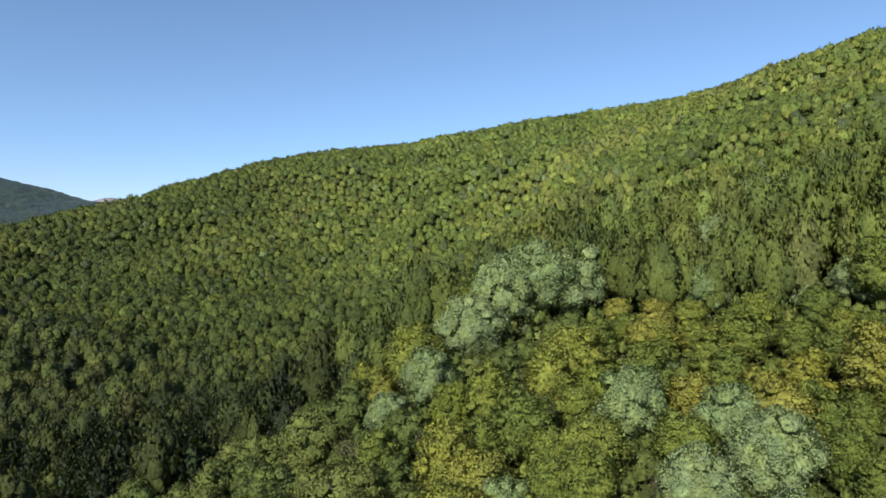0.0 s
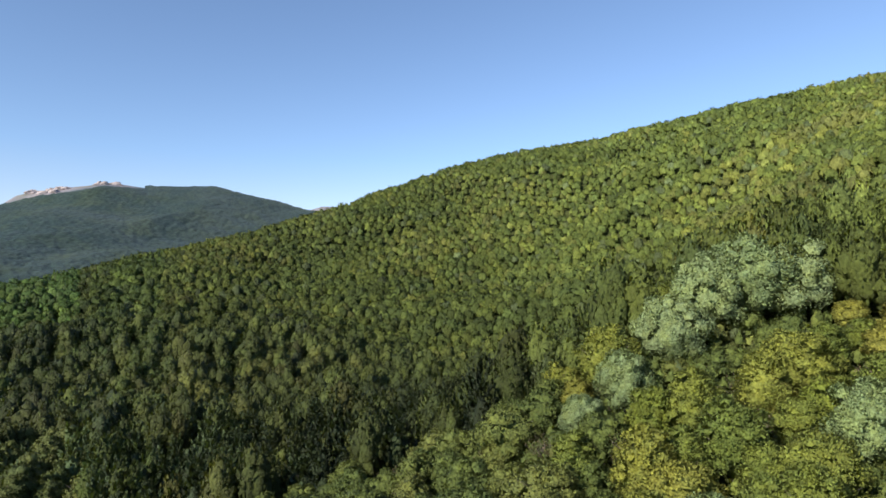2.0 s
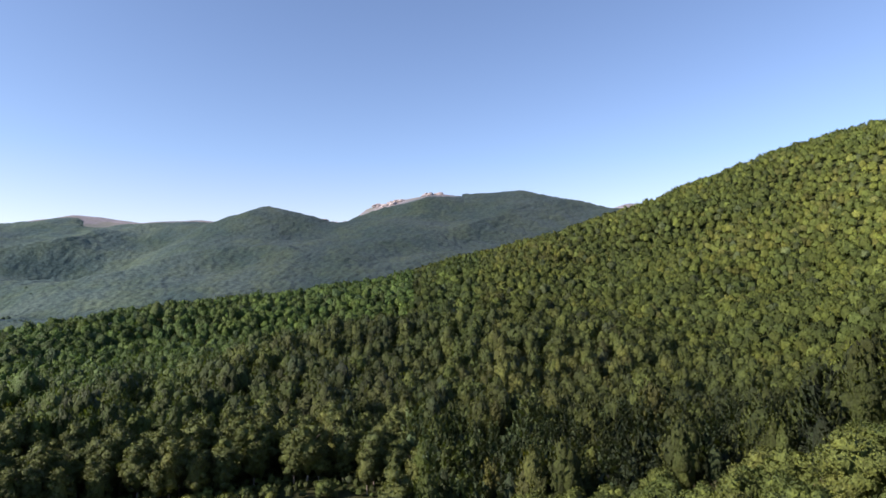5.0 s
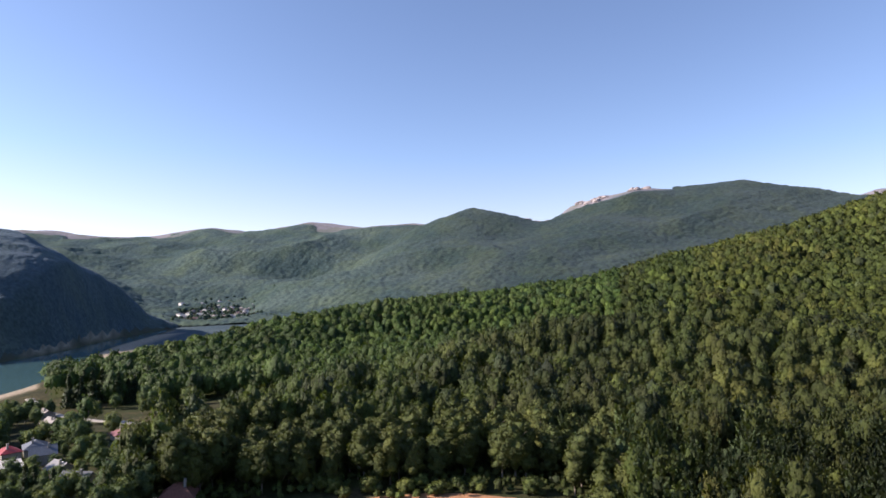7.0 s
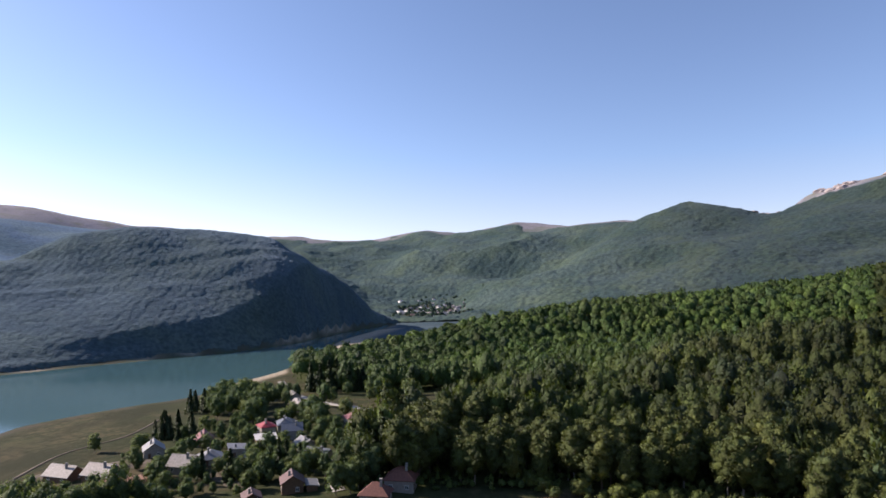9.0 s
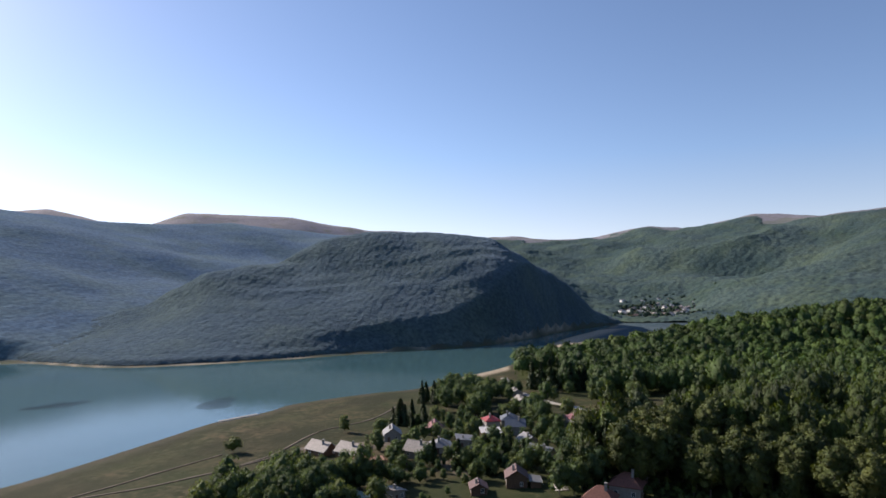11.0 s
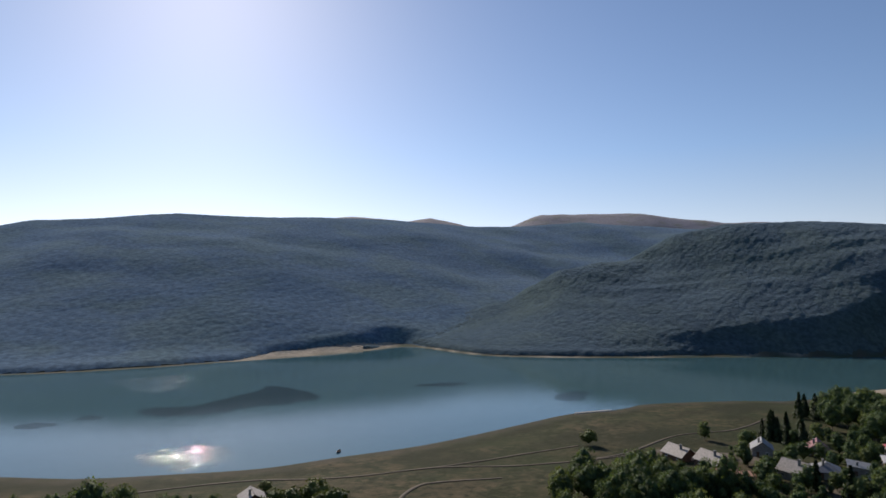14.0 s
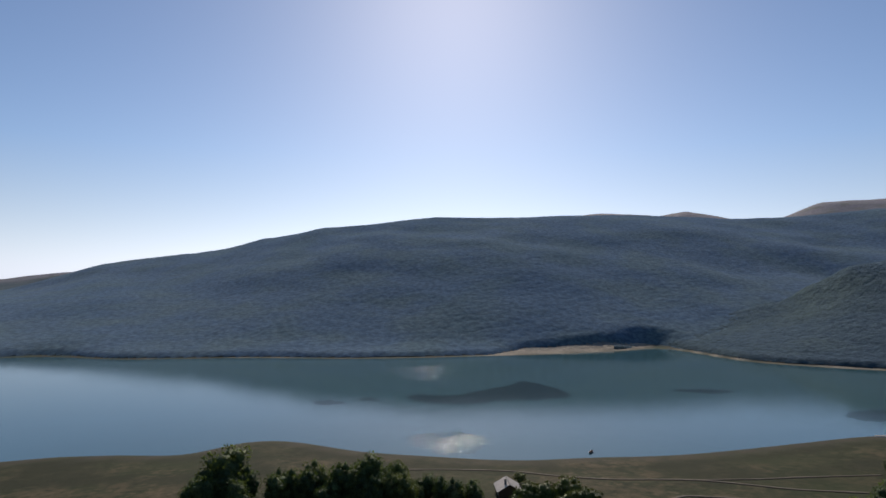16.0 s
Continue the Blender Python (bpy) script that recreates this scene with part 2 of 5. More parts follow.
NEAR_SHORE = [(92, 870), (93.6, 740), (95.5, 626), (98, 552), (102, 494), (105, 450), (110, 430), (116.5, 402), (119, 380),
              (123, 363), (128, 329), (136, 290), (144, 273), (151, 264), (159, 269), (165, 279), (171, 302), (175, 306),
              (180, 295), (186, 309), (193, 322), (215, 380), (240, 430)]
FAR_SHORE = [(245, 800), (215, 820), (193, 760), (185, 680), (175, 640), (164, 605), (153, 622), (147, 646), (141, 690),
             (138.4, 728), (136, 700), (133, 655), (130, 630), (125, 624), (118, 637), (113, 662), (107, 698), (100, 752), (95.5, 850), (92, 1000), (88, 1180), (88.5, 1080)]
SHORE = curve_through([place(*p)[:2] for p in NEAR_SHORE + FAR_SHORE])


def shore_distance(x, y):
    """Metres to the lake's edge; negative on the water."""
    best, inside = np.full(x.shape, 1e9), np.zeros(x.shape, bool)
    for (ax, ay), (bx, by) in zip(SHORE, np.roll(SHORE, -1, axis=0)):
        dx, dy = bx - ax, by - ay
        s = np.clip(((x - ax) * dx + (y - ay) * dy) / (dx * dx + dy * dy + 1e-9), 0, 1)
        best = np.minimum(best, (x - ax - s * dx) ** 2 + (y - ay - s * dy) ** 2)
        inside ^= ((ay > y) != (by > y)) & (x < dx * (y - ay) / (dy + 1e-12) + ax)
    d = np.sqrt(best)
    return np.where(inside, -d, d)


# crests: bearing, distance, height, reach of the flank
MOUNTAIN = [(-75, 1000, 400, 950), (-36, 1000, 375, 950), (-21, 1050, 356, 930), (-9, 1080, 342, 930), (4, 1100, 311, 950), (12, 1080, 290, 940), (17,
    1050, 264, 920), (22, 1000, 224, 880), (27, 950, 184, 830), (36, 880, 133, 700), (41, 840, 111, 640), (50.5, 780, 74, 400), (60.5, 720, 56, 290),
    (68.5, 680, 47, 230), (75.6, 640, 34, 200), (81, 600, 21, 180), (87, 560, 11, 170), (92, 535, 5, 160), (95, 525, 3, 150)]
NEAR_SPUR = [(40, 480, 56, 330), (48, 436, 44, 250), (58, 380, 31, 205), (67, 320, 21, 180), (77, 270, 16, 150), (85, 225, 12, 130),
             (91.4, 190, 11, 120)]
BANK = [(-80, 200, 118, 330), (-36, 190, 90, 240), (-24.6, 180, 87, 230), (-15, 160, 77, 205), (-6, 135, 66, 175), (-2.5, 120, 57, 150),
        (3.4, 110, 51, 135), (11.6, 100, 40, 110), (16, 95, 36, 100), (30, 85, 30, 90)]
LAKE_HILL = [(137.5, 850, 0, 190), (134.3, 862, 14, 200), (132.5, 872, 28, 225), (129, 895, 43, 255), (126.3, 905, 64, 280), (123.7, 915, 83, 300), (118, 950, 102, 320), (114, 980, 141, 340), (110, 1000, 155, 345), (104,
    1020, 156, 340), (99, 1040, 149, 330), (96.8, 1058, 124, 315), (94.5, 1080, 97, 300), (92.2, 1112, 72, 270), (90.0, 1150, 46, 250), (88.2, 1185, 22, 235), (86.4, 1225, -6, 225)]
WEST_MOUNTAIN = [(235, 1650, 70, 800), (205, 1550, 40, 800), (193, 1500, 60, 750), (186, 1480, 101, 800), (179.5, 1450, 120, 800), (173, 1430, 164,
    800), (168, 1410, 196, 810), (158, 1400, 216, 810), (150, 1450, 219, 820), (141, 1550, 226, 850), (133, 1650, 221, 850), (128, 1720, 224, 850),
    (122, 1800, 240, 850), (114, 1880, 218, 850), (106, 1950, 213, 800)]
WEST_SPUR = [(152, 1260, 145, 560), (140, 1200, 111, 430), (133, 1150, 89, 360), (127, 1120, 59, 300), (122, 1100, 27, 240)]
FAR_WEST = [(150, 3300, 369, 1300), (143, 3300, 422, 1300), (138, 3300, 400, 1300), (135.7, 3300, 416, 1300), (132, 3250, 373, 1300), (128.5, 3250,
    364, 1300), (125.5, 3200, 417, 1300), (117, 3200, 410, 1300), (110, 3200, 337, 1300), (104, 3200, 336, 1200)]
FAR_SOUTH = [(240, 3000, 220, 1200), (205, 3000, 138, 1200), (193, 3000, 93, 900), (188, 3000, 127, 900), (182, 3000, 138, 900), (165, 3100, 150, 900)]
VALLEY_HEAD = [(106, 3000, 264, 1400), (98.5, 3000, 313, 1400), (90, 2950, 295, 1420), (84.5, 2900, 332, 1420), (81, 2850, 313, 1420), (76, 2750, 356,
    1350), (71, 2650, 329, 1450), (66, 2550, 330, 1400)]
NORTH_RIDGE = [(64, 2450, 252, 1350), (60, 2350, 365, 1300), (54.5, 2300, 321, 1250), (51, 2250, 366, 1250), (46, 2200, 407, 1250), (42, 2200, 395,
    1200), (38, 2150, 397, 1150), (33.6, 2100, 349, 1100), (30, 2050, 305, 1000), (22, 2000, 271, 900)]
FAR_NORTH = [(34, 3600, 474, 1200), (31, 3600, 494, 1200), (28.6, 3600, 542, 1200), (26, 3600, 530, 1200), (20, 3600, 483, 1200)]
SOUTH_HILL = [(225, 1900, 160, 900), (260, 1500, 190, 900), (285, 1200, 260, 900)]


def crest(points, x, y):
    """The height of a mountain whose crest runs through the points, falling off on both sides of its nearest stretch."""
    top, weight = np.zeros(x.shape), np.zeros(x.shape)
    line = [(*place(a, r)[:2], z, reach) for a, r, z, reach in points]
    for (ax, ay, az, al), (bx, by, bz, bl) in zip(line, line[1:]):
        dx, dy = bx - ax, by - ay
        s = np.clip(((x - ax) * dx + (y - ay) * dy) / (dx * dx + dy * dy), 0, 1)
        d = np.hypot(x - ax - s * dx, y - ay - s * dy)
        z, reach = az + s * (bz - az), al + s * (bl - al)
        soft = 0.035 * reach
        w = np.hypot(dx, dy) / (d + 4 + 0.01 * reach) ** 5
        top += w * z * (1 - (np.sqrt(d * d + soft * soft) - soft) / reach)
        weight += w
    return np.maximum(top / weight, -50)


def across_lake(x, y):
    """True beyond the narrow upper end of the lake, and everywhere away from it."""
    deg = np.degrees(np.arctan2(-x, y)) % 360
    return (np.hypot(x, y) > np.interp(deg, [80, 86, 88, 92, 95.5, 100], [1330, 1270, 1170, 990, 840, 735])) | (deg > 100) | (deg < 70)


def soft_max(a, b_, k):
    h = np.clip(0.5 + 0.5 * (b_ - a) / k, 0, 1)
    return a + (b_ - a) * h + k * h * (1 - h)


def height(x, y):
    """The ground's height above the lake, with the distance to the shore."""
    d = shore_distance(x, y)
    dry = np.maximum(d, 0)
    low = 11 * (1 - np.exp(-dry / 170)) + 0.006 * np.minimum(dry, 700) + 0.7 * swells(x, y, 60, 3) * np.clip(dry / 60, 0, 1)
    near = crest(MOUNTAIN, x, y)
    rise = crest([(p[0], p[1], 1.0, p[3]) for p in MOUNTAIN], x, y)
    near += np.clip(near / 120, 0, 1) * np.clip((1 - rise) * 5, 0, 1) * (
        17 * swells(x, y, 230, 11) + 7 * swells(x, y, 80, 17) + 16 * (1 - 2.4 * np.abs(swells(x, y, 300, 19, 2))))
    far = np.full(x.shape, -50.0)
    for ridge, rough_ in ((LAKE_HILL, 5), (WEST_MOUNTAIN, 9), (WEST_SPUR, 6), (FAR_WEST, 16), (FAR_SOUTH, 10), (VALLEY_HEAD, 22),
                          (NORTH_RIDGE, 16), (FAR_NORTH, 14), (SOUTH_HILL, 10)):
        h = crest(ridge, x, y)
        if ridge is LAKE_HILL:
            h = np.where(across_lake(x, y), h, -50)
        top = max(p[2] for p in ridge)
        u = np.clip(h / top, 0, 1)
        flank = np.clip(4 * u * (1 - u), 0, 1)
        if ridge is LAKE_HILL:  # old terraces along the contours
            h = h + 0.7 * flank * np.sin(0.30 * h + 5.0 * swells(x, y, 210, 31)) * np.clip(0.3 + swells(x, y, 120, 35), 0, 1.2) + 4 * flank * swells(x, y, 130, 37)
        if ridge is NORTH_RIDGE or ridge is VALLEY_HEAD:  # side spurs running down to the valley
            h = h + 46 * np.clip(1.5 * flank - 0.75, 0, 0.75) * (0.6 - 1.9 * np.abs(swells(x, y, 460, 33, 2)))
        far = np.maximum(far, h + rough_ * swells(x, y, 330, 23) * flank * 1.3 + 0.12 * rough_ * swells(x, y, 80, 29) * u)
    hills = soft_max(soft_max(near, crest(NEAR_SPUR, x, y), 8), np.maximum(crest(BANK, x, y), far), 8)
    lift = soft_max(low, hills, 6) - low
    deg = np.degrees(np.arctan2(-x, y)) % 360
    r = np.hypot(x, y)  # the level valley floor under the far town
    floor_ = np.clip(1.6 - 1.6 * np.abs(deg - 84.5) / 7.5, 0, 1) * np.clip((r - 1180) / 120, 0, 1) * np.clip((1900 - r) / 420, 0, 1)
    lift = lift * (1 - 0.9 * floor_ * floor_ * (3 - 2 * floor_))
    shore = np.clip(dry / 45, 0, 1)
    ground = low + lift * shore * shore * (3 - 2 * shore)
    return np.where(d > 0, ground, np.maximum(-7, 0.07 * d)), d


def raw_mesh(name, verts, tris, tint=None, mat=None, smooth=True, zone=None, wood=None, strand=None):
    """A triangle mesh from whole arrays."""
    me = bpy.data.meshes.new(name)
    verts, tris = np.asarray(verts, np.float32), np.asarray(tris, np.int32)
    me.vertices.add(len(verts))
    me.vertices.foreach_set("co", verts.ravel())
    me.loops.add(tris.size)
    me.loops.foreach_set("vertex_index", tris.ravel())
    me.polygons.add(len(tris))
    me.polygons.foreach_set("loop_start", np.arange(0, tris.size, 3, dtype=np.int32))
    me.polygons.foreach_set("use_smooth", np.full(len(tris), smooth))
    for key, data in (("tint", tint), ("zone", zone), ("wood", wood), ("strand", strand)):
        if data is not None:
            layer = me.color_attributes.new(key, "FLOAT_COLOR", "POINT")
            layer.data.foreach_set("color", np.concatenate([data, np.ones((len(data), 1))], 1).astype(np.float32).ravel())
    me.update()
    me.validate()
    if mat:
        me.materials.append(mat)
    return me


# ---- ground and lake ----
def build_ground():
    bearings = np.radians(np.concatenate([np.arange(-48, 206, 0.4), np.arange(206, 312, 1.5)]))
    rings = np.concatenate([[0.02, 10, 20, 30, 40], 50 * 1.0335 ** np.arange(139)])
    a, r = np.meshgrid(bearings, rings)
    x, y = -np.sin(a) * r, np.cos(a) * r
    z, d = height(x, y)
    meadow_ = np.clip((d + 4) / 8, 0, 1) * open_land(x, y, d)
    deg = np.degrees(a)
    tops = np.zeros_like(x)
    for ridge, low, span, cover in ((FAR_WEST, 0.62, 0.2, 1.0), (FAR_SOUTH, 0.7, 0.2, 0.7), (VALLEY_HEAD, 0.80, 0.15, 1.0), (FAR_NORTH, 0.5, 0.2, 1.0)):
        near_crest = crest([(p[0], p[1], 1.0, p[3]) for p in ridge], x, y)
        tops = np.maximum(tops, cover * np.clip((near_crest - low) / span + 0.5 * swells(x, y, 190, 41), 0, 1))
    near_crest = crest([(p[0], p[1], 1.0, p[3]) for p in NORTH_RIDGE], x, y)
    bald = np.clip((deg - 43.5) / 1.5, 0, 1) * (1 - 0.9 * np.exp(-(((deg - 60.5) / 1.2) ** 2)))
    tops = np.maximum(tops, bald * np.clip((near_crest - 0.912) / 0.02 + 0.9 * swells(x, y, 110, 43), 0, 1))
    # pale strips of shingle along the far banks
    bank = np.clip(1 - np.abs(d - 8) / 10, 0, 1) * np.clip(swells(x, y, 70, 47) * 2.5 - 0.5, 0, 1) * (r > 500)
    bank = np.maximum(bank, np.clip(1.6 - np.abs(d - 6) / 9, 0, 1) * ((deg > 97) & (deg < 102.8) & (r > 430) & (r < 640)))
    bank = np.maximum(bank, np.clip(2 - np.abs(d - 16) / 11, 0, 1) * ((deg > 138.6) & (deg < 153.5) & (r > 550)) * 0.9)
    bank = np.maximum(bank, np.clip(1.4 - np.abs(d - 16) / 22, 0, 1) * ((deg > 85.5) & (deg < np.interp(r, [740, 870, 1080], [93.6, 92, 88.5])) & (r > 640) & (r < 1060)))
    wet = np.clip(1 - np.abs(d - 2) / 8, 0, 1)
    # strand lines that the sinking lake has left, and greener hollows
    lines = np.clip(np.sin(d / 5.5 + 2.5 * swells(x, y, 70, 37)) * 0.8 - 0.1, 0, 1) * np.clip(1 - d / 150, 0, 1) + np.clip(swells(x, y, 45, 39) * 1.5 - 0.2, 0, 0.8)
    lines = np.clip(lines, 0, 0.9)
    rows, cols = x.shape
    i = np.arange(rows * cols).reshape(rows, cols)
    j = np.roll(i, -1, axis=1)
    q = np.stack([i[:-1], j[:-1], j[1:], i[1:]], -1).reshape(-1, 4)[:, ::-1]
    tris = np.concatenate([q[:, [0, 1, 2]], q[:, [0, 2, 3]]])
    verts = np.stack([x, y, z], -1).reshape(-1, 3)
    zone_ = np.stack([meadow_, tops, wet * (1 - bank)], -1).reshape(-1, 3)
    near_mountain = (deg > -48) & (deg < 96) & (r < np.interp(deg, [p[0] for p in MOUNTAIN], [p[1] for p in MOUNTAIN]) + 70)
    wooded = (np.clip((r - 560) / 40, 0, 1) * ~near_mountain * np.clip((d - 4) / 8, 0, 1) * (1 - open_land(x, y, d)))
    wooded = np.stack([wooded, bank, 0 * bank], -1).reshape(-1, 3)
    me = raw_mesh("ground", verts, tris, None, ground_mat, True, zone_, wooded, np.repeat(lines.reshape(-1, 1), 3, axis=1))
    return tagged(new("ground", me), "rolling valley floor and hillsides with dry meadow and forest soil", "ground", kind="structure")


def sector(x, y):
    return np.degrees(np.arctan2(-x, y)), np.hypot(x, y)


def open_land(x, y, d):
    """1 on meadows, yards and clearings, 0 under the forest."""
    deg, r = sector(x, y)
    deg = np.where(deg < -60, deg + 360, deg)
    ragged = 9 * swells(x, y, 40, 53)
    near_side = (r < 560) & (d > 0)
    meadow_ = near_side & (deg > 91 + ragged * 0.35) & (r > 60) & ~((deg < 96) & (r > 425 + ragged))
    lane = near_side & (deg > 78 + ragged * 0.2) & (deg <= 93) & (r > np.interp(deg, [76, 91], [318, 232]) + ragged) & (r < 400 + ragged)
    yard = near_side & (deg > 82 + ragged * 0.2) & (deg <= 93) & (r > 60) & (r < 192 + ragged)
    felled = (deg > 51 + ragged * 0.3) & (deg < 84) & (r > 60) & (r < 200 + ragged * 0.6)
    clearing = ((deg - 64) / 19) ** 2 + ((r - 166 - ragged) / 29) ** 2 < 1
    town = (((deg - 84.2) / 3.4) ** 2 + ((r - 1430) / 165) ** 2 < 0.9 + 0.6 * swells(x, y, 60, 59)) & (d > 0)
    house_plot = np.hypot(x + 450, y + 34) < 17
    return (meadow_ | house_plot | lane | yard | clearing | felled | town).astype(float)


ground = build_ground()
me = bpy.data.meshes.new("lake")
bm = bmesh.new()
side = np.roll(SHORE, -1, axis=0) - np.roll(SHORE, 1, axis=0)
outward = np.stack([side[:, 1], -side[:, 0]], -1) / np.linalg.norm(side, axis=1)[:, None]
outward *= np.sign(shore_distance(*(SHORE + outward * 3).T))[:, None]
bm.faces.new([bm.verts.new((x, y, 0.0)) for x, y in SHORE + outward * 5])
bmesh.ops.triangulate(bm, faces=bm.faces[:])
bm.to_mesh(me)
bm.free()
me.materials.append(water_mat)
tagged(new("water", me), "calm teal-blue reservoir with light ripples", "lake", kind="structure")

# ---- trees as arrays ----
rng = np.random.default_rng(7)


def ball(level):
    bm = bmesh.new()
    bmesh.ops.create_icosphere(bm, subdivisions=level, radius=1)
    v, f = np.array([p.co for p in bm.verts]), np.array([[p.index for p in t.verts] for t in bm.faces])
    bm.free()
    return v, f


def leaves_on(points, normals, size, gen, long=1.6, feather=0.5):
    """Kite-shaped leaf sprays, two triangles each, at the points: lying across the normals, or (feather 1) sticking outwards and up."""
    n = len(points)
    normals = normals / np.linalg.norm(normals, axis=1)[:, None]
    flat = np.cross(normals, gen.normal(0, 1, (n, 3)))
    along = flat / np.linalg.norm(flat, axis=1)[:, None] * (1 - feather) + feather * (normals + [0, 0, 0.35]) + gen.normal(0, 0.3, (n, 3))
    along /= np.linalg.norm(along, axis=1)[:, None]
    side = np.cross(along, normals + gen.normal(0, 0.7, (n, 3)))
    side /= np.linalg.norm(side, axis=1)[:, None]
    s = (size * gen.uniform(0.6, 1.35, n))[:, None]
    a, b_ = points - along * s * long * 0.5, points + along * s * long * 0.5
    fold = np.cross(side, along) * s * 0.12
    l, r = points - side * s * 0.5 + fold, points + side * s * 0.5 + fold
    v = np.stack([a, r, b_, l], 1).reshape(-1, 3)
    k = np.arange(n)[:, None] * 4
    return v, np.concatenate([k + [0, 1, 2], k + [0, 2, 3]])


def join(parts):
    vs, fs, at = [], [], 0
    for v, f in parts:
        vs.append(v), fs.append(np.asarray(f) + at)
        at += len(v)
    return np.concatenate(vs), np.concatenate(fs)


def stem(path, radii, sides=5):
    """A tapered limb along a path."""
    path = np.asarray(path, float)
    ang = np.arange(sides) * 2 * np.pi / sides
    way = np.gradient(path, axis=0)
    way /= np.linalg.norm(way, axis=1)[:, None]
    u = np.cross(way, [0.31, 0.9, 0.12])
    u /= np.linalg.norm(u, axis=1)[:, None]
    w = np.cross(way, u)
    v = (path[:, None] + np.asarray(radii)[:, None, None] * (np.cos(ang)[None, :, None] * u[:, None] + np.sin(ang)[None, :, None] * w[:, None])).reshape(-1, 3)
    f = []
    for k in range(len(path) - 1):
        for s in range(sides):
            a, b_ = k * sides + s, k * sides + (s + 1) % sides
            f += [(a, b_, b_ + sides), (a, b_ + sides, a + sides)]
    return v, np.array(f)


def facing_out(v, f, centre):
    """Turns every face so that it looks away from the middle of the crown."""
    a, b_, c_ = v[f[:, 0]], v[f[:, 1]], v[f[:, 2]]
    inward = (np.cross(b_ - a, c_ - a) * ((a + b_ + c_) / 3 - centre)).sum(1) < 0
    return v, np.where(inward[:, None], f[:, ::-1], f)


def boughs(seed, tall, wide, base, count, per, spray, pointed=0.0, core=0.6, level=1, droop=0.22):
    """A conifer's crown of feathery boughs in tiers round the trunk: a dark core, then sprays fanned along each bough."""
    gen = np.random.default_rng(seed)
    def reach_at(u):
        return wide / 2 * ((1 - pointed) * np.sqrt(np.clip(1 - ((u - 0.45) / 0.60) ** 2, 0.02, 1)) + pointed * (1 - u) ** 0.85 + 0.02)
    u = (np.arange(count) + gen.uniform(0, 1, count)) / count
    turn = np.arange(count) * 2.39996 + gen.normal(0, 0.35, count)
    reach = reach_at(u) * gen.uniform(0.72, 1.16, count)
    root = tall * (base + (1 - base) * u * 0.84)
    rise = reach * (0.05 + 0.5 * u) + tall * (1 - base) * 0.15 * u ** 3
    k = np.repeat(np.arange(count), per)
    s = gen.uniform(0.08, 1.0, len(k)) ** 0.48
    out = np.stack([np.cos(turn[k]), np.sin(turn[k]), np.zeros(len(k))], -1)
    side = np.stack([-np.sin(turn[k]), np.cos(turn[k]), np.zeros(len(k))], -1)
    fan = gen.normal(0, 0.24, len(k)) * (1.15 - 0.6 * s)
    at = out * (reach[k] * s)[:, None] + side * (fan * np.maximum(reach[k], 0.16 * wide))[:, None]
    at[:, 2] = root[k] + rise[k] * s - droop * reach[k] * s * s * (1 - u[k]) - 0.2 * np.abs(fan) * reach[k] + gen.normal(0, 0.020 * tall, len(k))
    along = out + side * (fan * 2.0 + gen.normal(0, 0.3, len(k)))[:, None] + gen.normal(0, 0.15, at.shape)
    along[:, 2] += 0.2 + 0.6 * u[k] - 0.5 * s * (1 - u[k])
    along /= np.linalg.norm(along, axis=1)[:, None]
    up = out * 0.65 + [0, 0, 0.75] + gen.normal(0, 0.28, at.shape)
    across = np.cross(along, up)
    across /= np.linalg.norm(across, axis=1)[:, None]
    size = (spray * gen.uniform(0.65, 1.35, len(k)))[:, None]
    fold = np.cross(across, along) * size * 0.15
    v = np.stack([at - along * size * 0.8, at - across * size * 0.5 + fold, at + along * size * 0.9, at + across * size * 0.5 + fold], 1).reshape(-1, 3)
    i = np.arange(len(k))[:, None] * 4
    bv, bf = ball(level)
    bu = np.clip(bv[:, 2] * 0.5 + 0.5, 0, 1)
    inner = bv * gen.uniform(0.85, 1.1, (len(bv), 1)) * [wide / 2 * core, wide / 2 * core, tall * 0.46 * (0.35 + 0.65 * core)] * (1 - 0.5 * pointed * bu)[:, None] + [0, 0, tall * 0.45]
    v, f = facing_out(*join([(inner, bf), (v, np.concatenate([i + [0, 1, 2], i + [0, 2, 3]]))]), np.array([0, 0, 0.32 * tall]))
    return v, f, unit((v - [0, 0, 0.3 * tall]) / [wide, wide, tall])


def unit(v):
    return v / (np.linalg.norm(v, axis=-1, keepdims=True) + 1e-9)


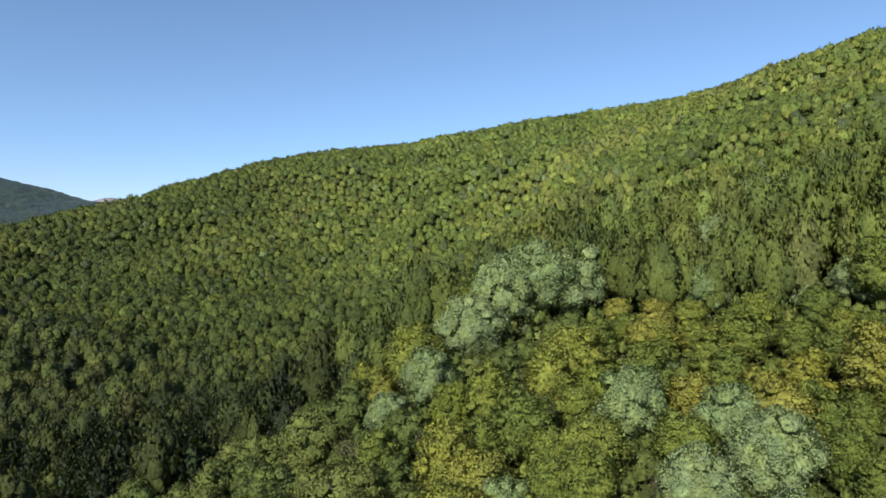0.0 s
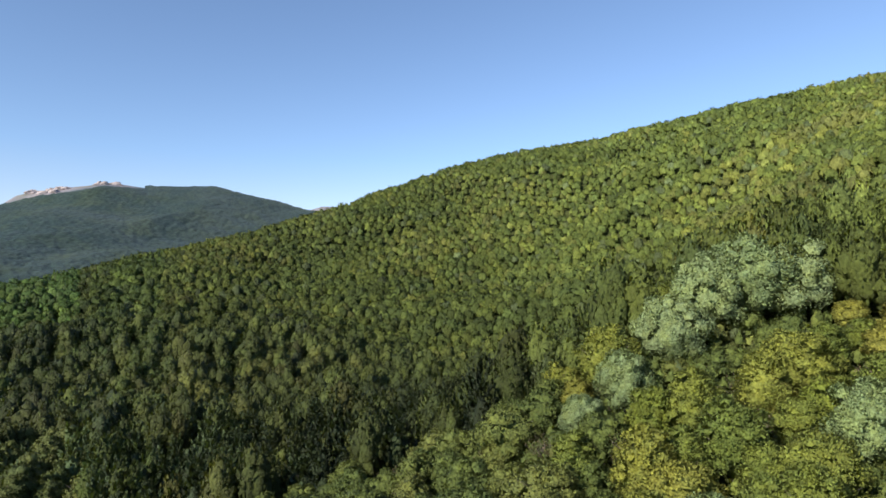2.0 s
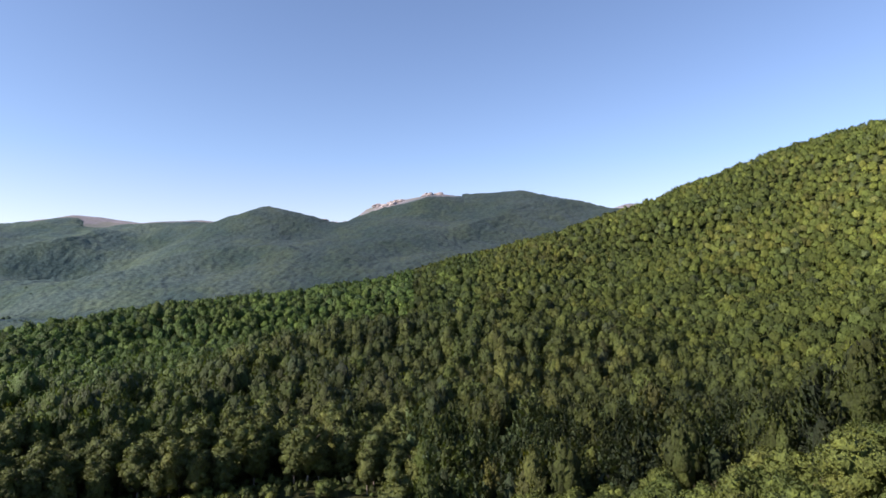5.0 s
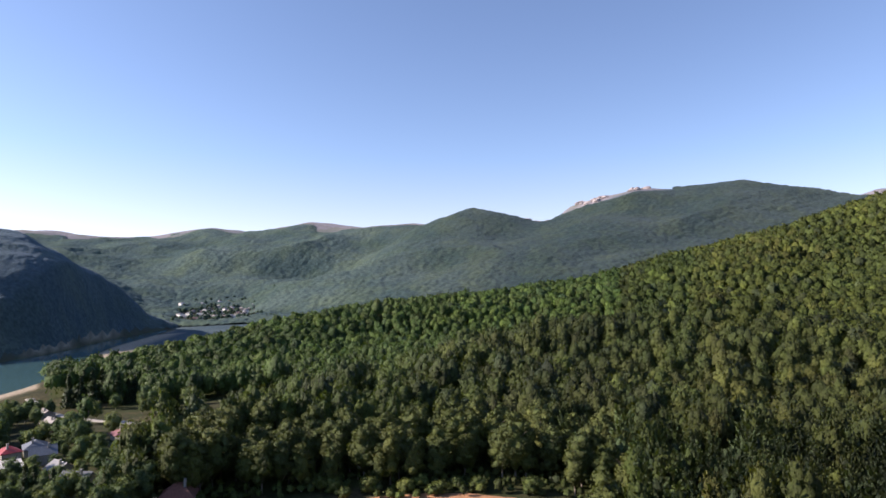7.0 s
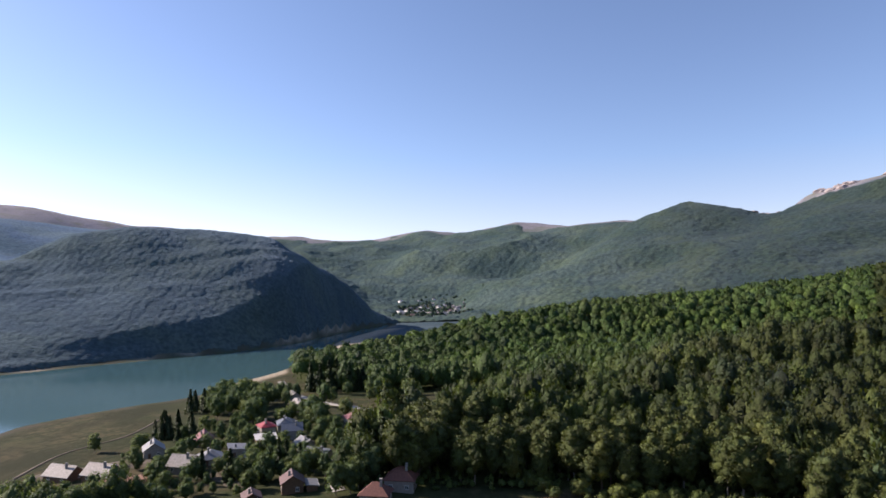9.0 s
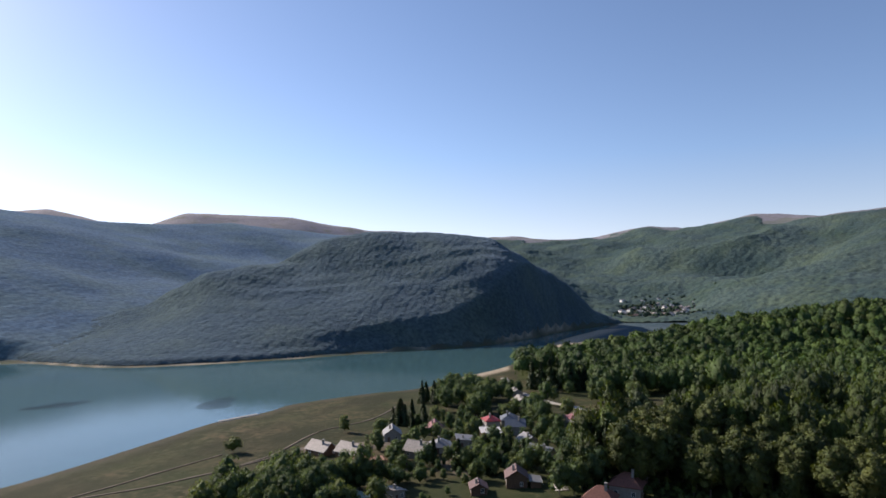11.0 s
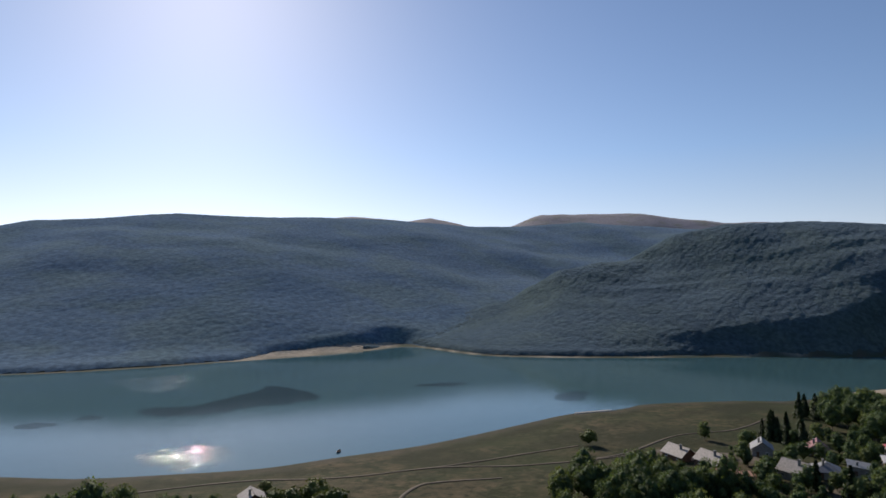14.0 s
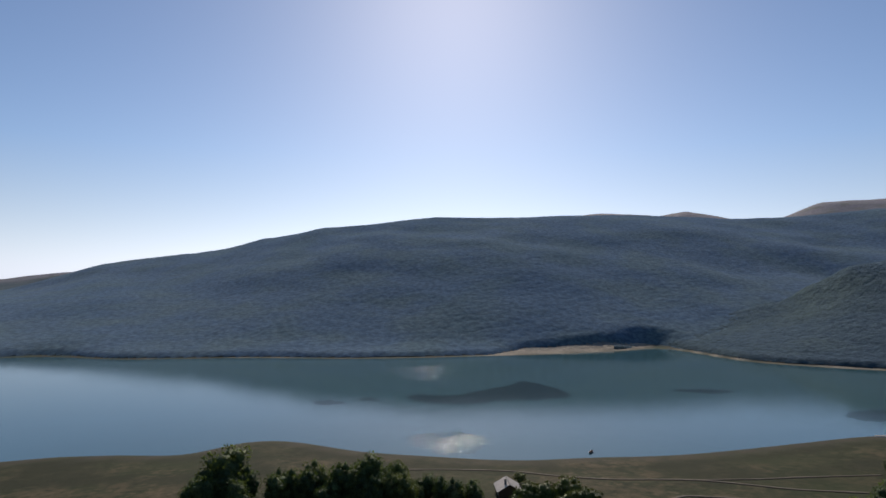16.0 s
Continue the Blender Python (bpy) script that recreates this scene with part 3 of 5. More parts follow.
def clumped(seed, tall, wide, lobes, level, cards, card, base=0.14, pointed=0.0, squash=0.85, feather=0.4, sink=0.62, plump=1.0, fringe=0.12, inner=0.85):
    """A broadleaf crown: rounded boughs of foliage heaped on a dome, open underneath, with leaf sprays all over them.
    Gives the vertices, the faces and the way in which each bit of foliage looks."""
    gen = np.random.default_rng(seed)
    mid, half = tall * (base + 1) / 2, tall * (1 - base) / 2
    i = np.arange(lobes)
    z = 0.97 - (i + 0.5) / lobes * 1.62
    a = i * 2.39996 + gen.normal(0, 0.3, lobes)
    z = np.clip(z + gen.normal(0, 0.09, lobes), -0.75, 1)
    d = np.stack([np.cos(a) * np.sqrt(1 - z * z), np.sin(a) * np.sqrt(1 - z * z), z], -1)
    slim = 1 - pointed * np.clip(z * 0.5 + 0.5, 0, 1)
    size = wide * 0.5 * gen.uniform(0.78, 1.22, lobes) * plump * 1.05 / lobes ** 0.36
    size = np.minimum(size, 0.34 * wide)
    centre = d * np.stack([wide / 2 * slim, wide / 2 * slim, np.full(lobes, half)], -1) * (sink * gen.uniform(0.82, 1.16, lobes))[:, None] + [0, 0, mid]
    bv, bf = ball(level)
    vs, fs, ns, at = [], [], [], 0
    for c, s, o in zip(centre, size, d):
        grow = 1 + gen.normal(0, 0.17, len(bv))
        v = bv * grow[:, None] * s * inner * [1, 1, squash]
        face = unit(bv[bf].mean(1)) @ unit(o + [0, 0, 0.35])
        f = bf[face > -0.22]
        vs.append(v + c), fs.append(f + at), ns.append(unit(bv / [1, 1, squash]) * 0.72 + o * 0.28)
        at += len(v)
    cv, cf = ball(1)
    vs.append(cv * [wide * 0.31, wide * 0.31, half * 0.72] * (1 - 0.4 * pointed * np.clip(cv[:, 2:], 0, 1)) + [0, 0, mid * 0.97]), fs.append(cf + at), ns.append(cv)
    at += len(cv)
    if cards:
        k = gen.choice(lobes, cards, p=size ** 2 / (size ** 2).sum())
        p = unit(gen.normal(0, 1, (cards, 3)) + d[k] * 0.9 + [0, 0, 0.25])
        spot = centre[k] + p * (size[k] * gen.uniform(0.86, 1 + 2 * fringe, cards))[:, None] * [1, 1, squash]
        lv, lf = leaves_on(spot, p, card, gen, 1.5, feather)
        n = np.repeat(unit(p * 0.75 + d[k] * 0.35), 4, axis=0)
        lv, lf = facing_out(lv, lf, np.array([0, 0, 0.3 * tall]))
        vs.append(lv), fs.append(lf + at), ns.append(n)
    v, f, n = np.concatenate(vs), np.concatenate(fs), np.concatenate(ns)
    used = np.unique(f)
    back = np.full(len(v), -1)
    back[used] = np.arange(len(used))
    return v[used], back[f], unit(n[used])


def domed(seed, level, cards, card, base=0.1, bulges=7, swell=0.42, rough=0.08, under=-0.3):
    """A far tree one metre high and wide: one heaped dome of foliage, open underneath."""
    gen = np.random.default_rng(seed)
    lobe = unit(gen.normal(0, 1, (bulges, 3)) + [0, 0, 0.45])
    mid, half = (base + 1) / 2, (1 - base) / 2

    def heap(p):
        near = np.max(np.clip(p @ lobe.T, 0, 1) ** 8, axis=1)
        return p * (1 - swell + swell * 1.1 * near)[:, None] * [0.5, 0.5, half] + [0, 0, mid]

    bv, bf = ball(level)
    v = (heap(unit(bv + gen.normal(0, 0.06, bv.shape))) - [0, 0, mid]) * (1 + gen.normal(0, rough, (len(bv), 1))) + [0, 0, mid]
    f = bf[bv[bf].mean(1)[:, 2] > under]
    fn = np.cross(v[f[:, 1]] - v[f[:, 0]], v[f[:, 2]] - v[f[:, 0]])
    n = np.zeros_like(v)
    for c in range(3):
        np.add.at(n, f[:, c], fn)
    n = unit(unit(n) + bv * 0.2)
    if cards:
        p = unit(gen.normal(0, 1, (cards, 3)) + [0, 0, 0.5])
        lv, lf = facing_out(*leaves_on(heap(p) * [1.04, 1.04, 1.02], p, card, gen, 1.5, 0.75), np.array([0, 0, 0.3]))
        v, f, n = np.concatenate([v, lv]), np.concatenate([f, lf + len(v)]), np.concatenate([n, np.repeat(p, 4, axis=0)])
    return v, f, n


def with_stem(crown, bottom=-0.08, top=0.5, thick=0.02):
    """The crown of a tree one metre high, on its trunk."""
    v, f, n = crown
    sv, sf = stem([(0, 0, bottom), (0.01, 0, top)], [thick, thick * 0.55], 4)
    return np.concatenate([v, sv]), np.concatenate([f, sf + len(v)]), np.concatenate([n, unit(sv * [1, 1, 0])])


def plant(name, label, x, y, z, tall, wide, tint, kinds, mat, even=0.0, soft=0.55):
    """Many trees, too many to count, in one mesh. soft: how far each bit of foliage is shaded with the bough it sits on;
    even: how far with the canopy of the whole slope."""
    turn = rng.uniform(0, 2 * np.pi, len(x))
    pick = rng.integers(0, len(kinds), len(x))
    here = height(x, y)[0]
    slope = unit(np.stack([(here - height(x + 15, y)[0]) / 15, (here - height(x, y + 15)[0]) / 15, np.ones(len(x))], -1))
    vs, fs, cs, ns, at = [], [], [], [], 0
    for k, (tv, tf, tn) in enumerate(kinds):
        m = np.where(pick == k)[0]
        if not len(m):
            continue
        c_, s_ = np.cos(turn[m])[:, None], np.sin(turn[m])[:, None]
        w, t_ = wide[m][:, None], tall[m][:, None]
        v = np.stack([(tv[:, 0] * c_ - tv[:, 1] * s_) * w + x[m][:, None], (tv[:, 0] * s_ + tv[:, 1] * c_) * w + y[m][:, None], tv[:, 2] * t_ + z[m][:, None]], -1)
        n_ = unit(np.stack([(tn[:, 0] * c_ - tn[:, 1] * s_) / w, (tn[:, 0] * s_ + tn[:, 1] * c_) / w, tn[:, 2] / t_], -1))
        n = len(tv)
        fs.append((tf[None] + (np.arange(len(m)) * n)[:, None, None]).reshape(-1, 3) + at)
        vs.append(v.reshape(-1, 3))
        ns.append((n_ * (1 - even) + slope[m][:, None] * even).reshape(-1, 3))
        cs.append(np.repeat(tint[m], n, axis=0))
        at += n * len(m)
    me = raw_mesh(name, np.concatenate(vs), np.concatenate(fs), np.concatenate(cs), mat)
    shade_softly(me, np.concatenate(ns), soft)
    return tagged(new(name, me), label, "forest", kind="stuff")


def shade_softly(me, way, soft):
    """Turns the shading of leaves part of the way towards that of the bough they sit on."""
    own = np.empty(len(me.vertices) * 3, np.float32)
    me.vertices.foreach_get("normal", own)
    own = own.reshape(-1, 3)
    own *= np.where((own * way).sum(1) < 0, -1, 1)[:, None]
    me.normals_split_custom_set_from_vertices((own * (1 - soft) + way * soft).tolist())


PALETTE = np.array([(0.070, 0.100, 0.026), (0.082, 0.115, 0.028), (0.096, 0.130, 0.032), (0.112, 0.146, 0.034), (0.130, 0.154, 0.038), (0.114, 0.130, 0.038), (0.086, 0.116, 0.050)])


def tints(x, y, seed):
    """A foliage colour for each tree, in drifts, with shade and haze painted in."""
    drift = swells(x, y, 90, seed) + 0.7 * swells(x, y, 280, seed + 7, 2)
    i = np.clip((drift * 1.9 + 2.3 + rng.normal(0, 1.2, len(x))), 0, 5.4).astype(int)
    i = np.where(rng.uniform(0, 1, len(x)) < 0.05, 6, i)
    deg, r = sector(x, y)
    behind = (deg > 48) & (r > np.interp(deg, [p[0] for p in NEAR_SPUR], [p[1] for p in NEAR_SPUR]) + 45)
    # paints shade in: dimmer behind the spur and on side-lit bearings
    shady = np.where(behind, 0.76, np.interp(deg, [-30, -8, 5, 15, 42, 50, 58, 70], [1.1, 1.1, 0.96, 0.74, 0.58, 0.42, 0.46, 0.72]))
    shady = np.where((deg > 10) & (deg < 48) & (r < 330), 0.55, shady)  # shade of the hollow, put into the leaf colour
    # lighter with distance, as haze would make these slopes
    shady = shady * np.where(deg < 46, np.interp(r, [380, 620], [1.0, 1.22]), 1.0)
    # haze tinted in behind the spur: less red, more blue
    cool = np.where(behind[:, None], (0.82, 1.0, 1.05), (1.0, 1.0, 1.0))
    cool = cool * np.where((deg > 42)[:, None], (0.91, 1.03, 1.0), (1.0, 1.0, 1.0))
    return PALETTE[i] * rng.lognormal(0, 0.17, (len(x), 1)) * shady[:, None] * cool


def scatter(spacing, box, keep):
    """Jittered places on a square grid where keep(x, y, z, d, bearing, distance) holds."""
    x0, y0, x1, y1 = box
    gx, gy = np.meshgrid(np.arange(x0, x1, spacing), np.arange(y0, y1, spacing))
    x = (gx + rng.uniform(-0.55, 0.55, gx.shape) * spacing).ravel()
    y = (gy + rng.uniform(-0.55, 0.55, gy.shape) * spacing).ravel()
    z, d = height(x, y)
    deg, r = sector(x, y)
    deg = np.where(deg < -60, deg + 360, deg)
    ok = keep(x, y, z, d, deg, r) & (d > 4)
    return x[ok], y[ok], z[ok]


MOUNTAIN_BEARINGS, MOUNTAIN_RANGE = [p[0] for p in MOUNTAIN], [p[1] for p in MOUNTAIN]


def on_near_slopes(r0, r1):
    def keep(x, y, z, d, deg, r):
        return (r >= np.where(deg < 16, np.maximum(r0 - 16, 134), r0)) & (r < r1) & (deg > -43) & (deg < 99) & (r < np.interp(deg, MOUNTAIN_BEARINGS, MOUNTAIN_RANGE) + 45) & (open_land(x, y, d) < 0.5)
    return keep


fir_kinds = [with_stem(boughs(120 + k, 1, 1.05, 0.03, 30, 15, 0.062, 0.25 + 0.15 * (k % 2), 0.5, 1, 0.4)) for k in range(5)]
edge_kinds = [with_stem(clumped(100 + k, 1, 1.02, 15, 1, 440, 0.047, 0.06, 0.2 + 0.12 * (k % 3), 1.0, 0.55, inner=0.78)) for k in range(8)]
mid_kinds = [clumped(130 + k, 1, 1.04, 9, 1, 150, 0.060, 0.06, 0.12 * (k % 3), 0.95, 0.65, 0.6, inner=0.8) for k in range(9)]
far_kinds = [domed(210 + k, 2, 72, 0.085, 0.06, 13, 0.40, 0.09) for k in range(9)]
tiny_kinds = [domed(300 + k, 1, 20, 0.125, 0.1, 7, 0.30, 0.10) for k in range(8)]
INDIVIDUAL = 150.0


def forest_front(x, y):
    """True where the trees stand free along the clearing and are planted one by one."""
    deg, r = sector(x, y)
    return (deg > 47) & (deg < 88) & (r < 240)


front_trees = None
for name, label, r0, r1, gap, tall_, wide_, kinds in (
        ("forest_edge", "tall beech trees at the edge of the forest", INDIVIDUAL, 250, 6.8, (12, 24), (6, 12.5), edge_kinds),
        ("beech_forest", "dense late-summer beech forest on the near slopes", 250, 420, 7.5, (11, 21), (6.5, 13), mid_kinds),
        ("slope_forest", "green beech forest on the lower mountainside", 420, 700, 7.8, (11, 17.5), (6.5, 13), far_kinds),
        ("mountain_forest", "green beech forest up to the mountain crest", 700, 1300, 8.2, (11.5, 16.5), (7, 13), tiny_kinds)):
    x, y, z = scatter(gap, (-980, -60, 760, 1200), on_near_slopes(r0, r1))
    n = len(x)
    grown = np.clip(0.5 + 0.22 * rng.normal(0, 1, n) + 0.28 * swells(x, y, 55, 65), 0, 1.25)  # old trees and young ones, in groups
    tall_ = tall_[0] + (tall_[1] - tall_[0]) * np.clip(grown + 0.15 * rng.normal(0, 1, n), 0, 1.3)
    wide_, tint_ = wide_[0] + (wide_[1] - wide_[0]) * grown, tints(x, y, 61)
    if name == "forest_edge":
        deg, r = sector(x, y)
        fir = (deg > 12) & (r < 232 + 20 * swells(x, y, 30, 63)) & (rng.uniform(0, 1, n) < 0.7 * np.clip((58 - deg) / 18, 0, 1))
        front = forest_front(x, y) & ~fir
        front_trees = x[front], y[front]
        plant("fir_stand", "dark stand of firs along the hollow", x[fir], y[fir], z[fir], tall_[fir], wide_[fir] * 0.85,
              np.array([[0.030, 0.047, 0.020]]) * (rng.uniform(0.7, 1.5, int(fir.sum())) * np.interp(deg[fir], [28, 46], [0.9, 1.9]))[:, None], fir_kinds, leaf_forest, 0.0, 0.35)
        stay = ~fir & ~front
        x, y, z, tall_, wide_, tint_ = x[stay], y[stay], z[stay], tall_[stay], wide_[stay], tint_[stay]
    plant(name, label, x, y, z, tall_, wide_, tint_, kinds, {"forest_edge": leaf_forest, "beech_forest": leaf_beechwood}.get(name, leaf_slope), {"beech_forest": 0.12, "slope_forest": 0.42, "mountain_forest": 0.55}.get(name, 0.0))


def on_far_hills(ridges, low, most, r0, r1, tree_line=2.0, bald_from=-90.0, from_bearing=-90.0):
    def keep(x, y, z, d, deg, r):
        h = np.max([crest([(p[0], p[1], 1.0, p[3]) for p in ridge], x, y) for ridge in ridges], axis=0)
        inner = np.max([np.interp(deg, [p[0] for p in sorted(ridge)], [p[1] for p in sorted(ridge)]) for ridge in ridges], axis=0)
        return (h > low) & (deg > from_bearing) & (r < inner + most) & (r >= r0) & (r < r1) & (d > 9) & (open_land(x, y, d) < 0.5) & ((h + 0.05 * swells(x, y, 110, 43) < tree_line) | (deg < bald_from))
    return keep


def crowns(x, y, cell, seed):
    """Domes of tree crowns in a closed canopy, 0 in the gaps to 1 at the tops, and a random value for each crown."""
    u, v = x / cell, y / cell
    iu, iv = np.floor(u), np.floor(v)
    best, own = np.full(x.shape, 9.0), np.zeros(x.shape)
    for du in (-1, 0, 1):
        for dv in (-1, 0, 1):
            cu, cv = iu + du, iv + dv
            px_, py_ = cu + 0.15 + 0.7 * lattice(cu, cv, seed), cv + 0.15 + 0.7 * lattice(cu, cv, seed + 5)
            q = (u - px_) ** 2 + (v - py_) ** 2
            own = np.where(q < best, lattice(cu, cv, seed + 9), own)
            best = np.minimum(best, q)
    return np.clip(1 - best * 1.1, 0, 1) * (0.7 + 0.3 * own), own


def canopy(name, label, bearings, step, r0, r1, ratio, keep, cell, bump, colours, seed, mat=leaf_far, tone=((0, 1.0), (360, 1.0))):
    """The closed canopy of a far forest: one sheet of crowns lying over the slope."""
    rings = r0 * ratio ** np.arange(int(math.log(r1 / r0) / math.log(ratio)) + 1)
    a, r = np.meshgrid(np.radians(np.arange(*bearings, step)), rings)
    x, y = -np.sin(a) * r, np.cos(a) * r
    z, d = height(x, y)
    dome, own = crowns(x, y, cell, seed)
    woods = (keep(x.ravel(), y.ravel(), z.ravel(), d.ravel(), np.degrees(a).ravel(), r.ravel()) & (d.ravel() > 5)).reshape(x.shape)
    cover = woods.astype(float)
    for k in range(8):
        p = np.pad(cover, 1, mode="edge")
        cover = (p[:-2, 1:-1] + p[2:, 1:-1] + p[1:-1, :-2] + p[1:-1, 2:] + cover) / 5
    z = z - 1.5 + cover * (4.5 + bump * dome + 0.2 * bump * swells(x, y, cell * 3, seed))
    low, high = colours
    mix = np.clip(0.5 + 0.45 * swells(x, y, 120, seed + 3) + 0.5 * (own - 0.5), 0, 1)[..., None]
    # tone scales the colour by bearing, where painted haze differs
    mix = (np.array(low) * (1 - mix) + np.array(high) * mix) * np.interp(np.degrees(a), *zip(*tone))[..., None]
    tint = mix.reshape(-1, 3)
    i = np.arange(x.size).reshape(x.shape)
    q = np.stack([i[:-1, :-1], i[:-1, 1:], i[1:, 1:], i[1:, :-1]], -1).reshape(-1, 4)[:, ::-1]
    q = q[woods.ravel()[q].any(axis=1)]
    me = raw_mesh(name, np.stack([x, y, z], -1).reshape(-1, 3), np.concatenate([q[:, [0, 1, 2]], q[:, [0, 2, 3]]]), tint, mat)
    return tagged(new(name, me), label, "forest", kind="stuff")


def on_lake_hill(x, y, margin=0.0):
    return crest(LAKE_HILL, x, y) > np.maximum(crest(WEST_MOUNTAIN, x, y), crest(WEST_SPUR, x, y)) + margin


def hill_woods(x, y, *rest):
    return on_far_hills([LAKE_HILL], -0.3, 60, 550, 1300)(x, y, *rest) & across_lake(x, y) & on_lake_hill(x, y, -5.0)


# blue-grey tints paint a veil of haze over the hill's shaded face
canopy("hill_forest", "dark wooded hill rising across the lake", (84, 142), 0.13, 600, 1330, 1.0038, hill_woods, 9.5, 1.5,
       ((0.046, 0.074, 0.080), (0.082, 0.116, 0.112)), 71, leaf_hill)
# pale blue canopy colour stands for the thick haze across the water
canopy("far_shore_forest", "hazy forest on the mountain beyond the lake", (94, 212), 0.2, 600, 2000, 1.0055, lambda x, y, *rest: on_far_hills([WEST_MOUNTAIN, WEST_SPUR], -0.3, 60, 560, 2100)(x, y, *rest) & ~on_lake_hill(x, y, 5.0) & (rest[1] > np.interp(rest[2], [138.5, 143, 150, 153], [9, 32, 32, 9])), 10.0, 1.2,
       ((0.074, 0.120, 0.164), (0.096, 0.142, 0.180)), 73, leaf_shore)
# haze is in these colours; tone lightens them towards the valley head
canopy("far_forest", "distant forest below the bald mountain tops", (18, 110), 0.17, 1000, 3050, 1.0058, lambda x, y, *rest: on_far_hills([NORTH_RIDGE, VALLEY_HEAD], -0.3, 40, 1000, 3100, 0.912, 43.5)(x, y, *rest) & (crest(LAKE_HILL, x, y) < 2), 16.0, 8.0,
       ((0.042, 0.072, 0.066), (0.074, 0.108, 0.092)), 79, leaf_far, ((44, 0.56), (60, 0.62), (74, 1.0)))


# ---- trees that can be told apart ----
def part(name, me, parent, label=""):
    """One mesh as a part of a thing or of a part."""
    ob = new(name, me)
    ob.parent = parent
    return tagged(ob, label)


def ground_at(x, y):
    return float(height(np.array([float(x)]), np.array([float(y)]))[0][0])


def stand(x, y, turn=0.0, sink=0.15):
    return pose(x, y, ground_at(x, y) - sink, 0, 0, turn)


def broadleaf(seed, tall, wide, sprays, spray, mat, base=0.1, lobes=24, squash=0.85, feather=0.5, pointed=0.0, fringe=0.12, plump=1.0):
    """Trunk with limbs and a crown of leaf sprays heaped on many boughs."""
    gen = np.random.default_rng(seed)
    crown = clumped(seed, tall, wide, lobes, 1, sprays, spray, base, pointed, squash, feather, 0.66, plump, fringe, 0.8)
    bend = gen.normal(0, 0.02 * tall, 2)
    limbs = [stem([(0, 0, -0.5), (bend[0] * 0.4, bend[1] * 0.4, tall * 0.3), (bend[0], bend[1], tall * 0.8)], [tall * 0.017, tall * 0.013, tall * 0.004], 7)]
    for k in range(8):
        a, s = k * 2.4 + gen.normal(0, 0.3), 0.2 + 0.06 * k
        reach = wide * 0.40 * gen.uniform(0.7, 1.1)
        way = np.array([math.cos(a), math.sin(a), 0])
        root = np.array([bend[0] * s, bend[1] * s, tall * s])
        limbs.append(stem([root, root + way * reach * 0.5 + [0, 0, 0.05 * tall], root + way * reach + [0, 0, 0.16 * tall]], [tall * 0.007, tall * 0.005, tall * 0.001], 4))
    return join(limbs), crown, mat


def spruce(seed, tall, wide, mat):
    """Whorls of drooping boughs on a straight trunk."""
    gen = np.random.default_rng(seed)
    at, way = [], []
    for k in range(16):
        u = k / 15
        reach = wide / 2 * (1 - u) ** 0.85 + 0.15
        z = tall * (0.08 + 0.9 * u)
        boughs = int(9 - 4 * u)
        for b_ in range(boughs):
            a = 2 * np.pi * (b_ + gen.uniform(-0.3, 0.3)) / boughs + k
            out = np.array([np.cos(a), np.sin(a), 0])
            for s in np.arange(0.25, 1.01, 0.19):
                at.append(out * reach * s * gen.uniform(0.85, 1.1) + [0, 0, z - 0.28 * reach * s * s + gen.normal(0, 0.1)])
                way.append(np.array([0, 0, 1.0]) + out * 0.5)
    at, way = np.array(at), np.array(way)
    core = stem([(0, 0, tall * 0.08), (0, 0, tall * 0.5), (0, 0, tall * 0.95)], [wide * 0.27, wide * 0.15, 0.05], 7)
    v, f = join([core, leaves_on(at, way, 0.09 * wide + 0.16, gen, 1.8)])
    return stem([(0, 0, -0.5), (0, 0, tall * 0.5), (0, 0, tall)], [tall * 0.016, tall * 0.01, 0.02], 6), (v, f, unit(v * [1, 1, 0] + [0, 0, 0.25 * wide])), mat


def bare_shrub(seed, tall, wide, mat):
    """A spray of thin grey twigs with few dry leaves left."""
    gen = np.random.default_rng(seed)
    twigs, tips = [], []
    for k in range(34):
        a, lean = gen.uniform(0, 2 * np.pi), gen.uniform(0.15, 0.6)
        tip = np.array([np.cos(a) * wide * lean, np.sin(a) * wide * lean, tall * gen.uniform(0.6, 1.0)])
        knee = tip * [0.35, 0.35, 0.5] + gen.normal(0, 0.2, 3)
        twigs.append(stem([(0, 0, -0.3), knee, tip], [0.09, 0.05, 0.012], 3))
        for s in gen.uniform(0.45, 1.0, 7):
            tips.append(knee + (tip - knee) * s + gen.normal(0, 0.35, 3))
    tips = np.array(tips)
    v, f = leaves_on(tips, gen.normal(0, 1, tips.shape), 0.22, gen)
    return join(twigs), (v, f, unit(v)), mat


def tree_kind(name, label, category, shape, trunk_label=""):
    """The first tree of a kind, kept out of the way until it is planted."""
    wood, crown, mat = shape
    root = tagged(new(name), label, category)
    part("trunk", raw_mesh("trunk", *wood, None, bark), root, trunk_label)
    v, f, way = crown
    me = raw_mesh("crown", v, f, None, mat, True)
    shade_softly(me, way, 0.55)
    part("crown", me, root)
    return [root, False]


def plant_one(kind, x, y, tall=1.0, group="", turn=None):
    """Plants a tree of a kind: the first time the kind itself, then copies."""
    m = stand(x, y, random.uniform(0, 360) if turn is None else turn)
    root, used = kind
    if used:
        root = copy_thing(root, m)
    else:
        root.matrix_basis = m
        kind[1] = True
    root.scale = (tall * random.uniform(0.92, 1.08), tall * random.uniform(0.92, 1.08), tall)
    return tagged(root, group=group)


